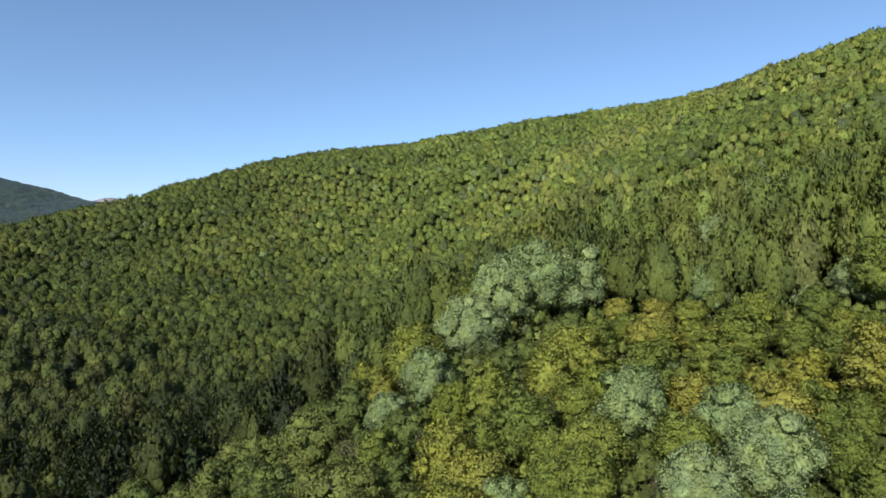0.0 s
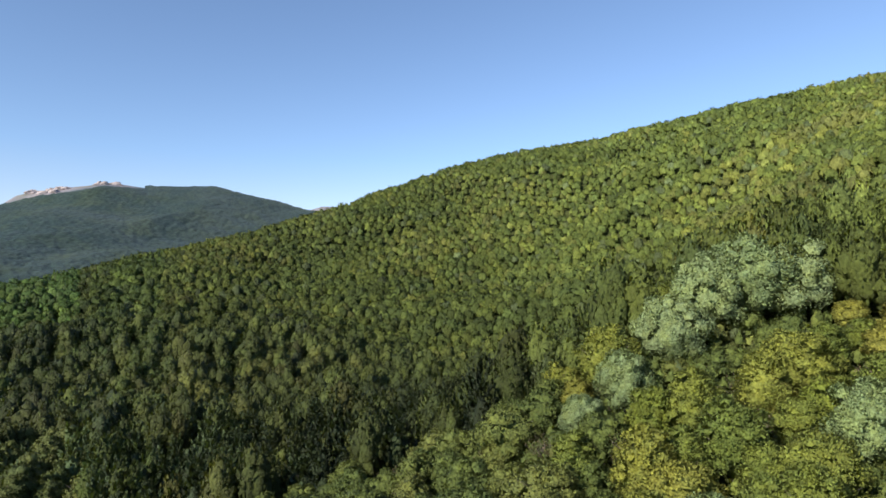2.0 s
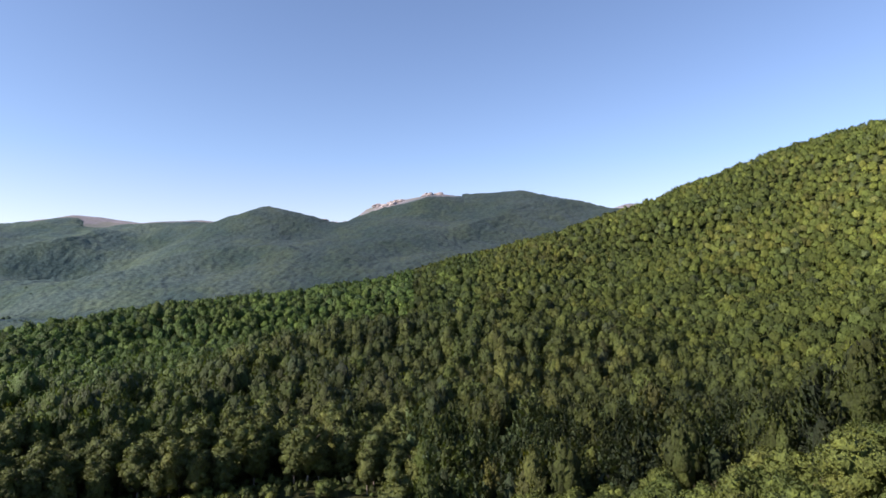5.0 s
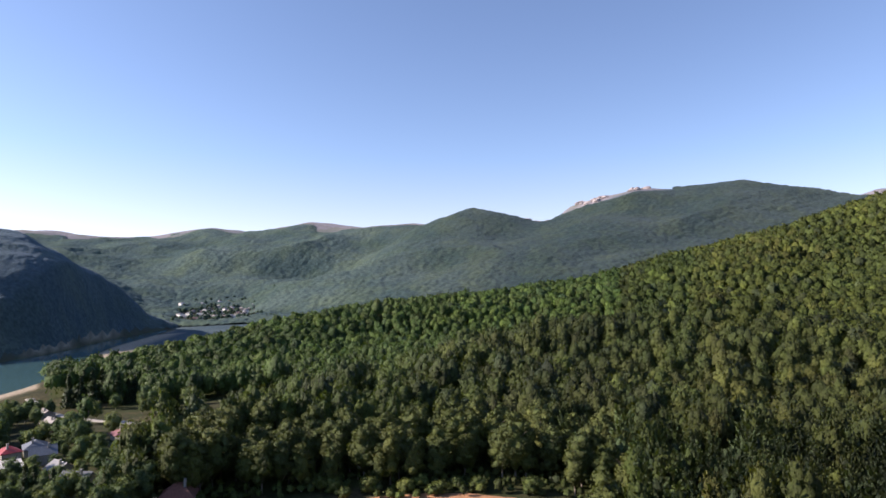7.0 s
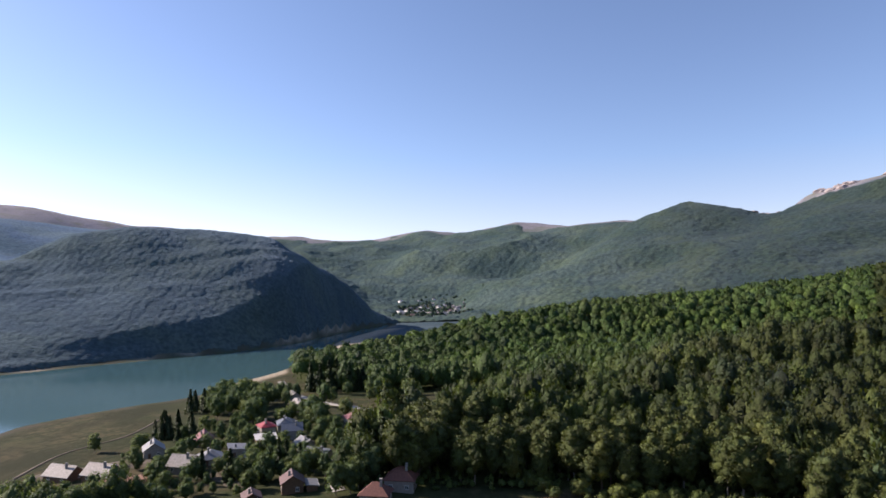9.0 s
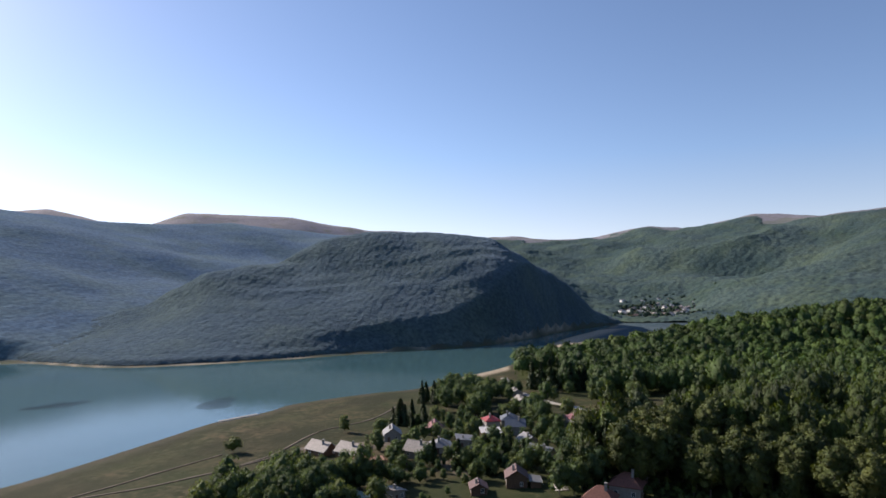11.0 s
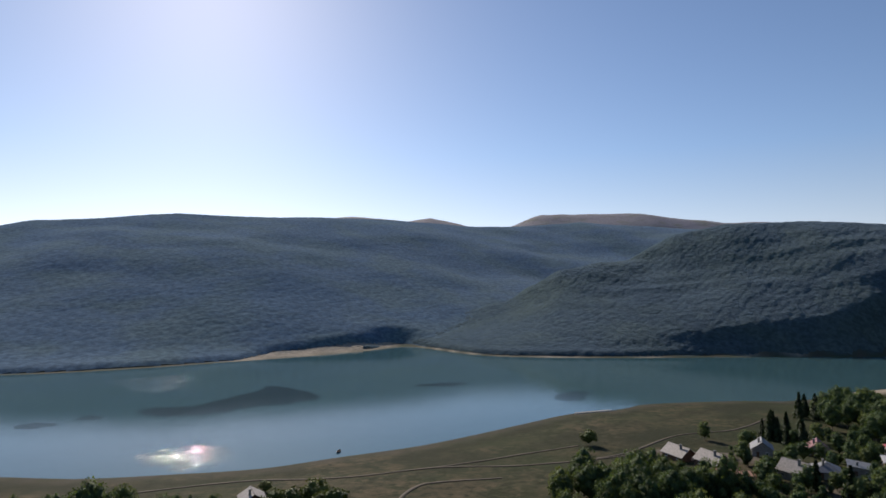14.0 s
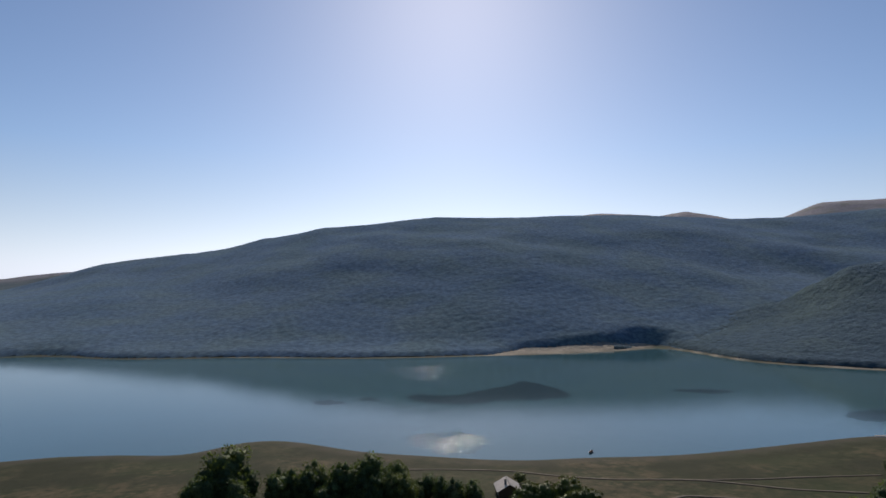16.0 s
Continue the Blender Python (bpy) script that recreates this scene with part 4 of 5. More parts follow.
beeches = [tree_kind("beech_tree", "green beech tree with layered boughs on the slope", "tree",
                     broadleaf(400 + k, 15 + 1.2 * (k % 3), 10 + (k % 4) * 0.8, 5200, 0.30, leaf_beech, 0.04, 34 + 3 * k, 0.7, 0.55, 0.1, 0.2)) for k in range(6)]
hazels = [tree_kind("hazel_tree", "mid-green hazel tree in the shady hollow", "tree", broadleaf(410 + k, 10 + k, 8.5 + k * 0.6, 2800, 0.30, leaf_hazel, 0.0, 26, 0.8, 0.5)) for k in range(3)]
maples = [tree_kind("maple_tree", "yellow-green maple tree turning early autumn gold", "tree", broadleaf(420 + k, 12, 8.5, 3000, 0.30, leaf_maple, 0.02, 26, 0.7, 0.5)) for k in range(2)]
willows = [tree_kind("willow_tree", "rounded silvery-green willow with dense fine leaves", "tree",
                     broadleaf(440 + k, 14.5, 12.5 + k, 10500, 0.24, leaf_willow, 0.0, 46, 0.95, 0.6, 0.0, 0.1)) for k in range(3)]
shrubs = [tree_kind("bare_shrub", "grey-brown half-bare shrub with thin twigs", "shrub", bare_shrub(460 + k, 6.5, 6, leaf_dry)) for k in range(2)]
bushes = [tree_kind("bush", "leafy green bush growing low in the clearing", "bush", broadleaf(480 + k, 5.0, 5.5, 620, 0.24, leaf_hazel, 0.0, 11)) for k in range(2)]
spruces = [tree_kind("spruce_tree", "dark green spruce with drooping boughs", "tree", spruce(500 + k, 14, 7.6 + k, leaf_spruce)) for k in range(2)]
garden_trees = [tree_kind("garden_tree", "leafy green garden tree between village houses", "tree",
                          broadleaf(520 + k, 10.5 + k, 7.4, 640, 0.33, leaf_garden, 0.0, 13 + k, 1.0, 0.6, 0.12 + 0.12 * k, 0.18)) for k in range(3)]
alders = [tree_kind("alder_tree", "dark leafy alder at the edge of the meadow", "tree",
                    broadleaf(540 + k, 11 + k, 8.6, 900, 0.32, leaf_garden, 0.0, 16 + k, 1.0, 0.6, 0.2, 0.18)) for k in range(3)]
front_beeches = [tree_kind("forest_tree", "tall beech with a pale trunk at the forest front", "tree",
                           broadleaf(600 + k, 19 + k % 3, 10 + 0.5 * (k % 4), 1300, 0.44, leaf_front, 0.0 + 0.02 * (k % 3), 24, 0.85, 0.55, 0.3)) for k in range(6)]
for px_, py_ in zip(*front_trees):
    plant_one(random.choice(front_beeches), px_, py_, random.uniform(0.68, 1.12), "trees of the forest front")

# willows on the near bank: bearing, distance, height factor
WILLOWS = [(-2.6, 124, 1.05), (-5.5, 130, 1.3), (-9.0, 134, 1.35), (-12.0, 136, 1.2), (-27, 176, 1.1), (-30.5, 180, 1.15), (-33.5, 176, 1.05), (-24, 158, 0.95),
           (-23.2, 140, 0.8), (-29.5, 138, 0.8), (-34, 136, 0.75), (-16.6, 106, 1.05), (-24.6, 106, 1.0), (-27.6, 100, 1.05), (-22.0, 92, 0.9), (-29, 88, 0.85),
           (-5.5, 86, 0.8), (1.5, 112, 0.85), (5.0, 106, 0.65)]
for a, r, s in WILLOWS:
    plant_one(random.choice(willows), *place(a, r)[:2], s, "willows on the near bank")
willow_spots = [place(a, r)[:2] for a, r, s in WILLOWS] + [place(a, r - k)[:2] for a, r, s in WILLOWS if s > 0.85 for k in (8, 14)]


def near_bank(x, y, z, d, deg, r):
    inner = np.interp(deg, [-43, 0, 15, 25, 40, 80], [74, 74, 80, 100, 130, 150])
    free = np.min([np.hypot(x - wx, y - wy) for wx, wy in willow_spots], axis=0) > 4.2
    return (r > inner) & (r < np.where(deg < 16, 135, INDIVIDUAL)) & (deg > -42) & (deg < 46) & (free != under_willows) & (open_land(x, y, d) < 0.5)


under_willows = True
x, y, z = scatter(4.3, (-170, -10, 150, 200), near_bank)
for px_, py_ in zip(x, y):
    plant_one(random.choice(bushes), px_, py_, random.uniform(0.8, 1.15), "bushes on the near bank")
under_willows = False
x, y, z = scatter(6.2, (-170, -10, 150, 200), near_bank)
for px_, py_ in zip(x, y):
    deg, r = sector(px_, py_)
    u = random.random()
    if 8 < deg < 34 and r > 95 and u < 0.5:
        plant_one(random.choice(shrubs if u < 0.24 else bushes), px_, py_, random.uniform(0.8, 1.3), "scrub in the hollow")
    elif deg > 7:
        plant_one(random.choice(hazels), px_, py_, random.uniform(0.75, 1.25), "trees of the near slope")
    elif u < 0.035:
        plant_one(random.choice(maples), px_, py_, random.uniform(0.8, 1.1), "trees of the near slope")
    elif u < 0.10:
        plant_one(random.choice(shrubs), px_, py_, random.uniform(0.9, 1.2), "trees of the near slope")
    else:
        plant_one(random.choice(beeches), px_, py_, random.choice((0.55, 0.7, 0.8, 0.95)) * random.uniform(0.92, 1.08), "trees of the near slope")
for a, r, s in ((4.6, 95, 0.85), (2.6, 90, 0.75), (6.2, 100, 0.8), (3.4, 101, 0.8), (0.8, 96, 0.7), (7.4, 92, 0.7)):
    plant_one(random.choice(hazels), *place(a, r)[:2], s, "trees of the near slope")
# undergrowth that hides the soil between the trees
low_kinds = [domed(560 + k, 1, 16, 0.13, 0.0, 6) for k in range(5)]
under_growth = lambda x, y, z, d, deg, r: (r > 66) & (r < 152) & (deg > -44) & (deg < 50) & (open_land(x, y, d) < 0.5)
x, y, z = scatter(2.3, (-170, -10, 150, 200), under_growth)
plant("undergrowth", "leafy undergrowth between the trees of the bank", x, y, z, rng.uniform(2.0, 5.0, len(x)), rng.uniform(2.6, 4.2, len(x)), tints(x, y, 67) * 1.15, low_kinds, leaf_forest)
x, y, z = scatter(3.4, (-260, -20, 20, 220), lambda x, y, z, d, deg, r: (deg > 44) & (deg < 90) & (r < 236) & (r > 196 + 7 * swells(x, y, 25, 69)))
plant("thicket", "shrubs and saplings along the forest front", x, y, z, rng.uniform(1.2, 4.6, len(x)), rng.uniform(2.2, 4.6, len(x)), tints(x, y, 67) * 1.05, low_kinds, leaf_forest)
# lone conifers on the mountainside
for a, r, s in ((1.5, 880, 1.5), (42.3, 770, 1.4), (42.8, 762, 1.5), (43.2, 775, 1.2), (52.2, 650, 1.3), (51.5, 655, 1.4), (50.8, 650, 1.2), (53.2, 660, 1.2)):
    plant_one(random.choice(spruces), *place(a, r)[:2], s, "conifers on the mountainside")

# ---- the village ----
plaster = plain("pale_plaster", (0.29, 0.265, 0.235), 0.85, vary=0.15)
timber = plain("brown_timber", (0.13, 0.075, 0.045), 0.8, scale=2.5, vary=0.35)
stone_wall = plain("grey_block", (0.26, 0.25, 0.23), 0.9, vary=0.2)
tin = plain("pale_tin", (0.27, 0.245, 0.225), 0.65, 0.0, vary=0.25)
grey_roof = plain("grey_sheet", (0.17, 0.175, 0.185), 0.55, 0.1, vary=0.2)
blue_roof = plain("blue_grey_sheet", (0.105, 0.125, 0.155), 0.6, 0.0, vary=0.2)
red_roof = plain("red_sheet", (0.33, 0.045, 0.05), 0.5, vary=0.2)
pink_roof = plain("faded_pink_tile", (0.22, 0.085, 0.095), 0.75, vary=0.2)
tile_roof = plain("red_brown_tile", (0.165, 0.068, 0.05), 0.8, scale=2.5, vary=0.3)
brown_roof = plain("brown_sheet", (0.12, 0.065, 0.06), 0.65, vary=0.25)
white_roof = plain("white_membrane", (0.50, 0.49, 0.47), 0.7, vary=0.12)
rust = plain("rusty_slats", (0.25, 0.13, 0.085), 0.8, scale=3, vary=0.4)
green_sheet = plain("pale_green_sheet", (0.19, 0.26, 0.22), 0.6, vary=0.2)
white_paint = plain("white_paint", (0.75, 0.74, 0.71), 0.5, vary=0.06)
dark_metal = plain("dark_metal", (0.06, 0.06, 0.06), 0.5, 0.6)
rubber = plain("black_rubber", (0.02, 0.02, 0.02), 0.9)
concrete = plain("pale_concrete", (0.34, 0.32, 0.29), 0.9, scale=0.6, vary=0.2)
dirt = plain("dry_dirt", (0.088, 0.069, 0.046), 0.95, scale=0.4, vary=0.25, bump=0.1)
orange_soil = plain("orange_soil", (0.40, 0.20, 0.10), 0.95, scale=0.3, vary=0.3, bump=0.15)
weed = plain("water_weed", (0.022, 0.044, 0.046), 0.05, scale=0.2, vary=0.3, bump=0.03)
weed.node_tree.nodes["Principled BSDF"].inputs["Specular IOR Level"].default_value = 0.10
rowing_paint = plain("dark_boat_paint", (0.06, 0.07, 0.09), 0.5)
crag_mat = plain("pale_limestone", (0.30, 0.265, 0.26), 0.95, scale=0.05, vary=0.3, bump=0.6)
glass, nt, b = material("window_glass")
b.inputs["Base Color"].default_value, b.inputs["Roughness"].default_value = (0.03, 0.04, 0.05, 1), 0.08
carpaint = [plain("white_car_paint", (0.7, 0.7, 0.7), 0.25, vary=0.05), plain("silver_car_paint", (0.4, 0.41, 0.43), 0.25, 0.4, vary=0.05)]


def solid(name, mat, polys, bevel=0.0):
    """A mesh from boxes (x0, y0, z0, x1, y1, z1) and outlines ([(y, z), ...], x0, x1) drawn out along x."""
    bm = bmesh.new()
    for p in polys:
        if len(p) == 6:
            x0, y0, z0, x1, y1, z1 = p
            outline, x0, x1 = [(y0, z0), (y1, z0), (y1, z1), (y0, z1)], x0, x1
        else:
            outline, x0, x1 = p
        ends = [[bm.verts.new((x, y_, z_)) for y_, z_ in outline] for x in (x0, x1)]
        bm.faces.new(ends[0]), bm.faces.new(ends[1][::-1])
        for i in range(len(outline)):
            j = (i + 1) % len(outline)
            bm.faces.new((ends[0][j], ends[0][i], ends[1][i], ends[1][j]))
    bmesh.ops.recalc_face_normals(bm, faces=bm.faces[:])
    if bevel:
        bmesh.ops.bevel(bm, geom=bm.edges[:], offset=bevel, segments=2, affect="EDGES")
    me = bpy.data.meshes.new(name)
    bm.to_mesh(me)
    bm.free()
    me.materials.append(mat)
    return me


def window_part(parent, x, y, z, wide, tall, face):
    """A framed window with its pane and sill; face 0 looks along x, 1 along y."""
    hw, hh = wide / 2, tall / 2
    holder = solid("window", white_paint, [(-0.05, -hw, -hh, 0.05, -hw + 0.1, hh), (-0.05, hw - 0.1, -hh, 0.05, hw, hh), (-0.05, -hw + 0.1, hh - 0.1, 0.05, hw - 0.1, hh),
                                           (-0.05, -hw + 0.1, -hh, 0.05, hw - 0.1, -hh + 0.1), (-0.04, -0.04, -hh + 0.1, 0.04, 0.04, hh - 0.1)])
    w = part("window", holder, parent)
    w.matrix_basis = pose(x, y, z, 0, 0, 0 if face == 0 else 90)
    part("pane", solid("pane", glass, [(-0.015, -hw + 0.1, -hh + 0.1, 0.015, -0.04, hh - 0.1), (-0.015, 0.04, -hh + 0.1, 0.015, hw - 0.1, hh - 0.1)]), w)
    part("sill", solid("sill", concrete, [(-0.12, -hw - 0.1, -hh - 0.1, 0.12, hw + 0.1, -hh)]), w)


def house(x, y, turn, long, wide, tall, rise, shape, wall_mat, roof_mat, label, category="house", chimney=True, windows=True, group="village houses"):
    """A house with its ridge along its own x. shape: gable, hip, flat or lean."""
    long, wide, tall, rise = (v * k for v, k in zip((long, wide, tall, rise), (0.82, 0.82, 0.88, 0.82)))
    root = tagged(new("house" if category == "house" else category), label, category, group)
    root.matrix_basis = stand(x, y, turn, 0.4)
    hl, hw, over = long / 2, wide / 2, 0.55
    if shape == "gable":
        part("wall", solid("wall", wall_mat, [([(-hw, 0), (hw, 0), (hw, tall), (0, tall + rise - 0.1), (-hw, tall)], -hl, hl)]), root)
        k = rise / hw
        slabs = [([(s * (hw + over), tall - over * k), (0, tall + rise), (0, tall + rise + 0.22), (s * (hw + over), tall - over * k + 0.2)], -hl - over, hl + over) for s in (1, -1)]
        roof = part("roof", solid("roof", roof_mat, slabs), root)
        part("ridge_cap", solid("ridge_cap", roof_mat, [([(-0.2, tall + rise + 0.14), (0, tall + rise + 0.32), (0.2, tall + rise + 0.14)], -hl - over, hl + over)]), roof)
    elif shape == "hip":
        part("wall", solid("wall", wall_mat, [(-hl, -hw, 0, hl, hw, tall)]), root)
        bm = bmesh.new()
        eave = [bm.verts.new((sx * (hl + over), sy * (hw + over), tall - 0.1)) for sx, sy in ((-1, -1), (1, -1), (1, 1), (-1, 1))]
        under = [bm.verts.new((v.co.x, v.co.y, tall - 0.3)) for v in eave]
        a_, b_ = bm.verts.new((-max(hl - hw, 0.3), 0, tall + rise)), bm.verts.new((max(hl - hw, 0.3), 0, tall + rise))
        for f in ((eave[0], eave[1], b_, a_), (eave[1], eave[2], b_), (eave[2], eave[3], a_, b_), (eave[3], eave[0], a_), under[::-1]):
            bm.faces.new(f)
        for i in range(4):
            bm.faces.new((under[i], under[(i + 1) % 4], eave[(i + 1) % 4], eave[i]))
        me = bpy.data.meshes.new("roof")
        bmesh.ops.recalc_face_normals(bm, faces=bm.faces[:])
        bm.to_mesh(me)
        bm.free()
        me.materials.append(roof_mat)
        roof = part("roof", me, root)
    else:
        drop = rise if shape == "lean" else 0.15
        part("wall", solid("wall", wall_mat, [([(-hw, 0), (hw, 0), (hw, tall), (-hw, tall + drop)], -hl, hl)]), root)
        roof = part("roof", solid("roof", roof_mat, [([(hw + 0.4, tall - 0.02), (hw + 0.4, tall + 0.24), (-hw - 0.4, tall + drop + 0.26), (-hw - 0.4, tall + drop)], -hl - 0.4, hl + 0.4)]), root)
        part("fascia", solid("fascia", white_paint, [(-hl - 0.44, hw + 0.4, tall - 0.1, hl + 0.44, hw + 0.46, tall + 0.26)]), roof)
    if chimney:
        part("chimney", solid("chimney", stone_wall, [(hl * 0.35, -0.35 - hw * 0.3, tall, hl * 0.35 + 0.7, 0.35 - hw * 0.3, tall + rise + 1.1), (hl * 0.35 - 0.08, -0.43 - hw * 0.3, tall + rise + 1.1, hl * 0.35 + 0.78, 0.43 - hw * 0.3, tall + rise + 1.22)]), roof)
    if windows:
        for floor_z in ([1.9] if tall < 4.6 else [1.9, 4.7]):
            for s in (-1, 1):
                for u in (-0.5, 0.0, 0.5) if long > 11 else (-0.45, 0.45):
                    window_part(root, u * long * 0.62, s * hw, floor_z, 1.2, 1.3, 1)
                window_part(root, s * hl, 0.22 * wide, floor_z, 1.1, 1.3, 0)
        door = part("door", solid("door", timber, [(hl - 0.02, -wide * 0.22 - 0.5, 0.35, hl + 0.07, -wide * 0.22 + 0.5, 2.45)]), root)
        part("handle", solid("handle", dark_metal, [(hl + 0.07, -wide * 0.22 + 0.3, 1.35, hl + 0.13, -wide * 0.22 + 0.42, 1.41)]), door)
    return root


HOUSES = [
    (-242, -108, 67, 13, 9, 3.2, 3.4, "gable", timber, tin, "dark timber barn under a pale tin roof"),
    (-237, -93, 67, 13, 9, 3.4, 3.6, "gable", timber, tin, "second timber barn with a pale sheet roof"),
    (-266, -85, 20, 11, 9, 4.0, 3.2, "gable", stone_wall, grey_roof, "grey block house with a faded grey roof"),
    (-280, -69, 15, 12, 9, 3.4, 3.4, "gable", plaster, pink_roof, "cottage with a faded pink roof by spruces"),
    (-237, -65, 72, 11, 8.5, 3.8, 3.6, "gable", plaster, tin, "plastered house with a pale weathered roof"),
    (-246, -58, 20, 11, 10, 3.4, 3.0, "hip", plaster, grey_roof, "low house with a grey hipped roof"),
    (-189, -60, 60, 7, 6, 3.4, 1.4, "lean", plaster, tin, "small white house with a shallow roof"),
    (-294, -45, 25, 9, 8, 5.0, 2.4, "hip", plaster, red_roof, "white house with a bright red roof"),
    (-301, -37, 10, 12, 10, 3.8, 3.2, "hip", plaster, blue_roof, "house with a blue-grey hipped roof"),
    (-279, -32, 100, 10, 9, 5.2, 3.0, "gable", stone_wall, blue_roof, "dark two-storey house with a grey roof"),
    (-266, -41, 15, 13, 10, 5.0, 0.3, "flat", timber, white_roof, "brown house under a flat white roof"),
    (-256, -50, 15, 11, 9, 3.6, 0.9, "lean", plaster, grey_roof, "plastered house with a low dark panelled roof"),
    (-352, -37, 30, 10, 8, 4.6, 2.8, "gable", plaster, tin, "weathered house with a pale roof below the road"),
    (-256, -24, 30, 10, 8, 3.2, 2.6, "gable", plaster, grey_roof, "small grey-roofed house among trees"),
    (-232, -17, 60, 11, 9, 3.6, 3.4, "gable", plaster, blue_roof, "house with a blue-grey gable roof by the lane"),
    (-203, -23, 10, 9, 8, 4.4, 2.6, "gable", timber, brown_roof, "brown timber cabin with a dark brown roof"),
    (-304, -6, 20, 9, 9, 3.2, 2.6, "hip", plaster, pink_roof, "house with a washed-out orange pyramid roof"),
    (-288, -4, 20, 8, 7, 2.8, 1.2, "lean", plaster, tin, "low annexe with a pale patched roof"),
    (-452, -34, 15, 13, 10, 6.0, 3.0, "hip", plaster, tin, "large white house under the wooded spur"),
    (-197, 11, 75, 11, 9, 4.6, 4.0, "hip", plaster, tile_roof, "house with a steep red-brown tiled roof"),
    (-186, 3, 75, 10, 8, 4.0, 3.6, "hip", plaster, tile_roof, "neighbouring cottage with a red-brown hipped roof"),
    (-101, -186, 70, 10, 9, 3.0, 2.6, "gable", timber, tin, "lone hut with a pale sheet roof by the meadow"),
    (-195, -34, 15, 7, 6, 3.0, 1.6, "gable", timber, brown_roof, "small garden cabin with a brown roof"),
    (-371, -72, 40, 9, 7, 3.2, 2.4, "gable", plaster, tile_roof, "little house half hidden in the shore wood"),
    (-388, -44, 25, 10, 8, 4.0, 2.6, "gable", plaster, tin, "pale house near the lake road"),
]
for x, y, turn, long, wide, tall, rise, shape, wm, rm, label in HOUSES:
    house(x, y, turn, long, wide, tall, rise, shape, wm, rm, label)
house(-186, -72, 60, 12, 7, 2.6, 0.5, "lean", stone_wall, green_sheet, "low shed with a pale green sheet roof", "shed", False, False, "village sheds")
house(-203, -17, 10, 8, 4, 2.4, 0.6, "lean", timber, grey_roof, "open lean-to beside the brown cabin", "shed", False, False, "village sheds")

# the long slatted shelter beside the barns
shelter = tagged(new("pergola"), "long timber shelter with rusty roof slats", "shelter")
shelter.matrix_basis = stand(-222, -82, 118, 0.2)
for k in range(12):
    part("slat", solid("slat", rust, [(-8.5 + k * 1.5, -3.2, 3.3 + 0.05 * (k % 2), -7.5 + k * 1.5, 3.2, 3.38 + 0.05 * (k % 2))]), shelter)
for sx in (-8, -2.6, 2.8, 8.2):
    for sy in (-2.9, 2.9):
        part("post", solid("post", timber, [(sx - 0.1, sy - 0.1, 0, sx + 0.1, sy + 0.1, 3.14)]), shelter)
for sy in (-2.9, 2.9):
    part("beam", solid("beam", timber, [(-8.6, sy - 0.08, 3.14, 8.8, sy + 0.08, 3.3)]), shelter)

# the far town at the head of the lake
town_tile = plain("weathered_town_tile", (0.22, 0.15, 0.13), 0.8, scale=2.0, vary=0.3)
town_first = []
for k, (long, wide, tall, rise, shape, wm, rm) in enumerate(((12, 9, 5, 3.5, "gable", stone_wall, town_tile), (13, 10, 6, 3.5, "hip", plaster, tin),
                                                             (12, 9, 5, 3, "gable", plaster, grey_roof), (16, 11, 8, 3, "hip", white_paint, grey_roof))):
    town_first.append(house(*place(83 + 1.3 * k, 1330 + 30 * k)[:2], 40 * k, long, wide, tall, rise, shape, wm, rm,
                            "distant town house with plastered walls and pitched roof", "house", False, False, "houses of the far town"))
for k in range(70):
    a, r = random.gauss(83.6, 1.9), random.uniform(1290, 1640)
    x, y, z = place(a, r)
    if float(shore_distance(np.array([x]), np.array([y]))[0]) > 25:
        copy_thing(random.choice(town_first), stand(x, y, random.uniform(0, 180), 0.5))
house(*place(84.9, 1440)[:2], 60, 46, 18, 7, 0.5, "flat", white_paint, white_roof, "long white hall with a flat roof in the town", "hall", False, False, "houses of the far town")
house(*place(83.9, 1490)[:2], 70, 34, 16, 8, 0.5, "flat", white_paint, white_roof, "white town building with a flat roof", "hall", False, False, "houses of the far town")
house(*place(86.9, 1600)[:2], 25, 14, 12, 14, 2, "hip", white_paint, grey_roof, "tall white block at the end of the valley", "tower", False, False, "houses of the far town")


spots = [place(random.gauss(84.0, 2.4), random.uniform(1260, 1660)) for k in range(170)]
x, y = np.array([p[0] for p in spots]), np.array([p[1] for p in spots])
z, d = height(x, y)
x, y, z = x[d > 20], y[d > 20], z[d > 20]
plant("town_trees", "green trees between the houses of the far town", x, y, z - 0.5, rng.uniform(7, 14, len(x)), rng.uniform(7, 12, len(x)), rng.uniform(0.8, 1.2, (len(x), 1)) * np.array([[0.052, 0.082, 0.060]]), far_kinds, leaf_far)

# pale rock along the bald tops of the north ridge
for k in range(26):
    a = random.uniform(45.5, 51.5) if k < 16 else random.uniform(54, 58.5)
    r = np.interp(a, [p[0] for p in NORTH_RIDGE[::-1]], [p[1] for p in NORTH_RIDGE[::-1]]) - random.uniform(-5, 110)
    v, f = ball(2)
    v = v * [random.uniform(9, 20), random.uniform(9, 20), random.uniform(4, 9)] * (1 + 0.35 * swells(v[:, 0] * 40 + 300 * k, v[:, 1] * 40 + v[:, 2] * 30, 17, 97, 3))[:, None]
    crag = tagged(new("rock_outcrop", raw_mesh("rock_outcrop", v, f, None, crag_mat, False)), "pale pinkish rock outcrop on the bald mountain top", "rock", "rocks of the north ridge")
    crag.matrix_basis = stand(*place(a, r)[:2], random.uniform(0, 360), 1.5)


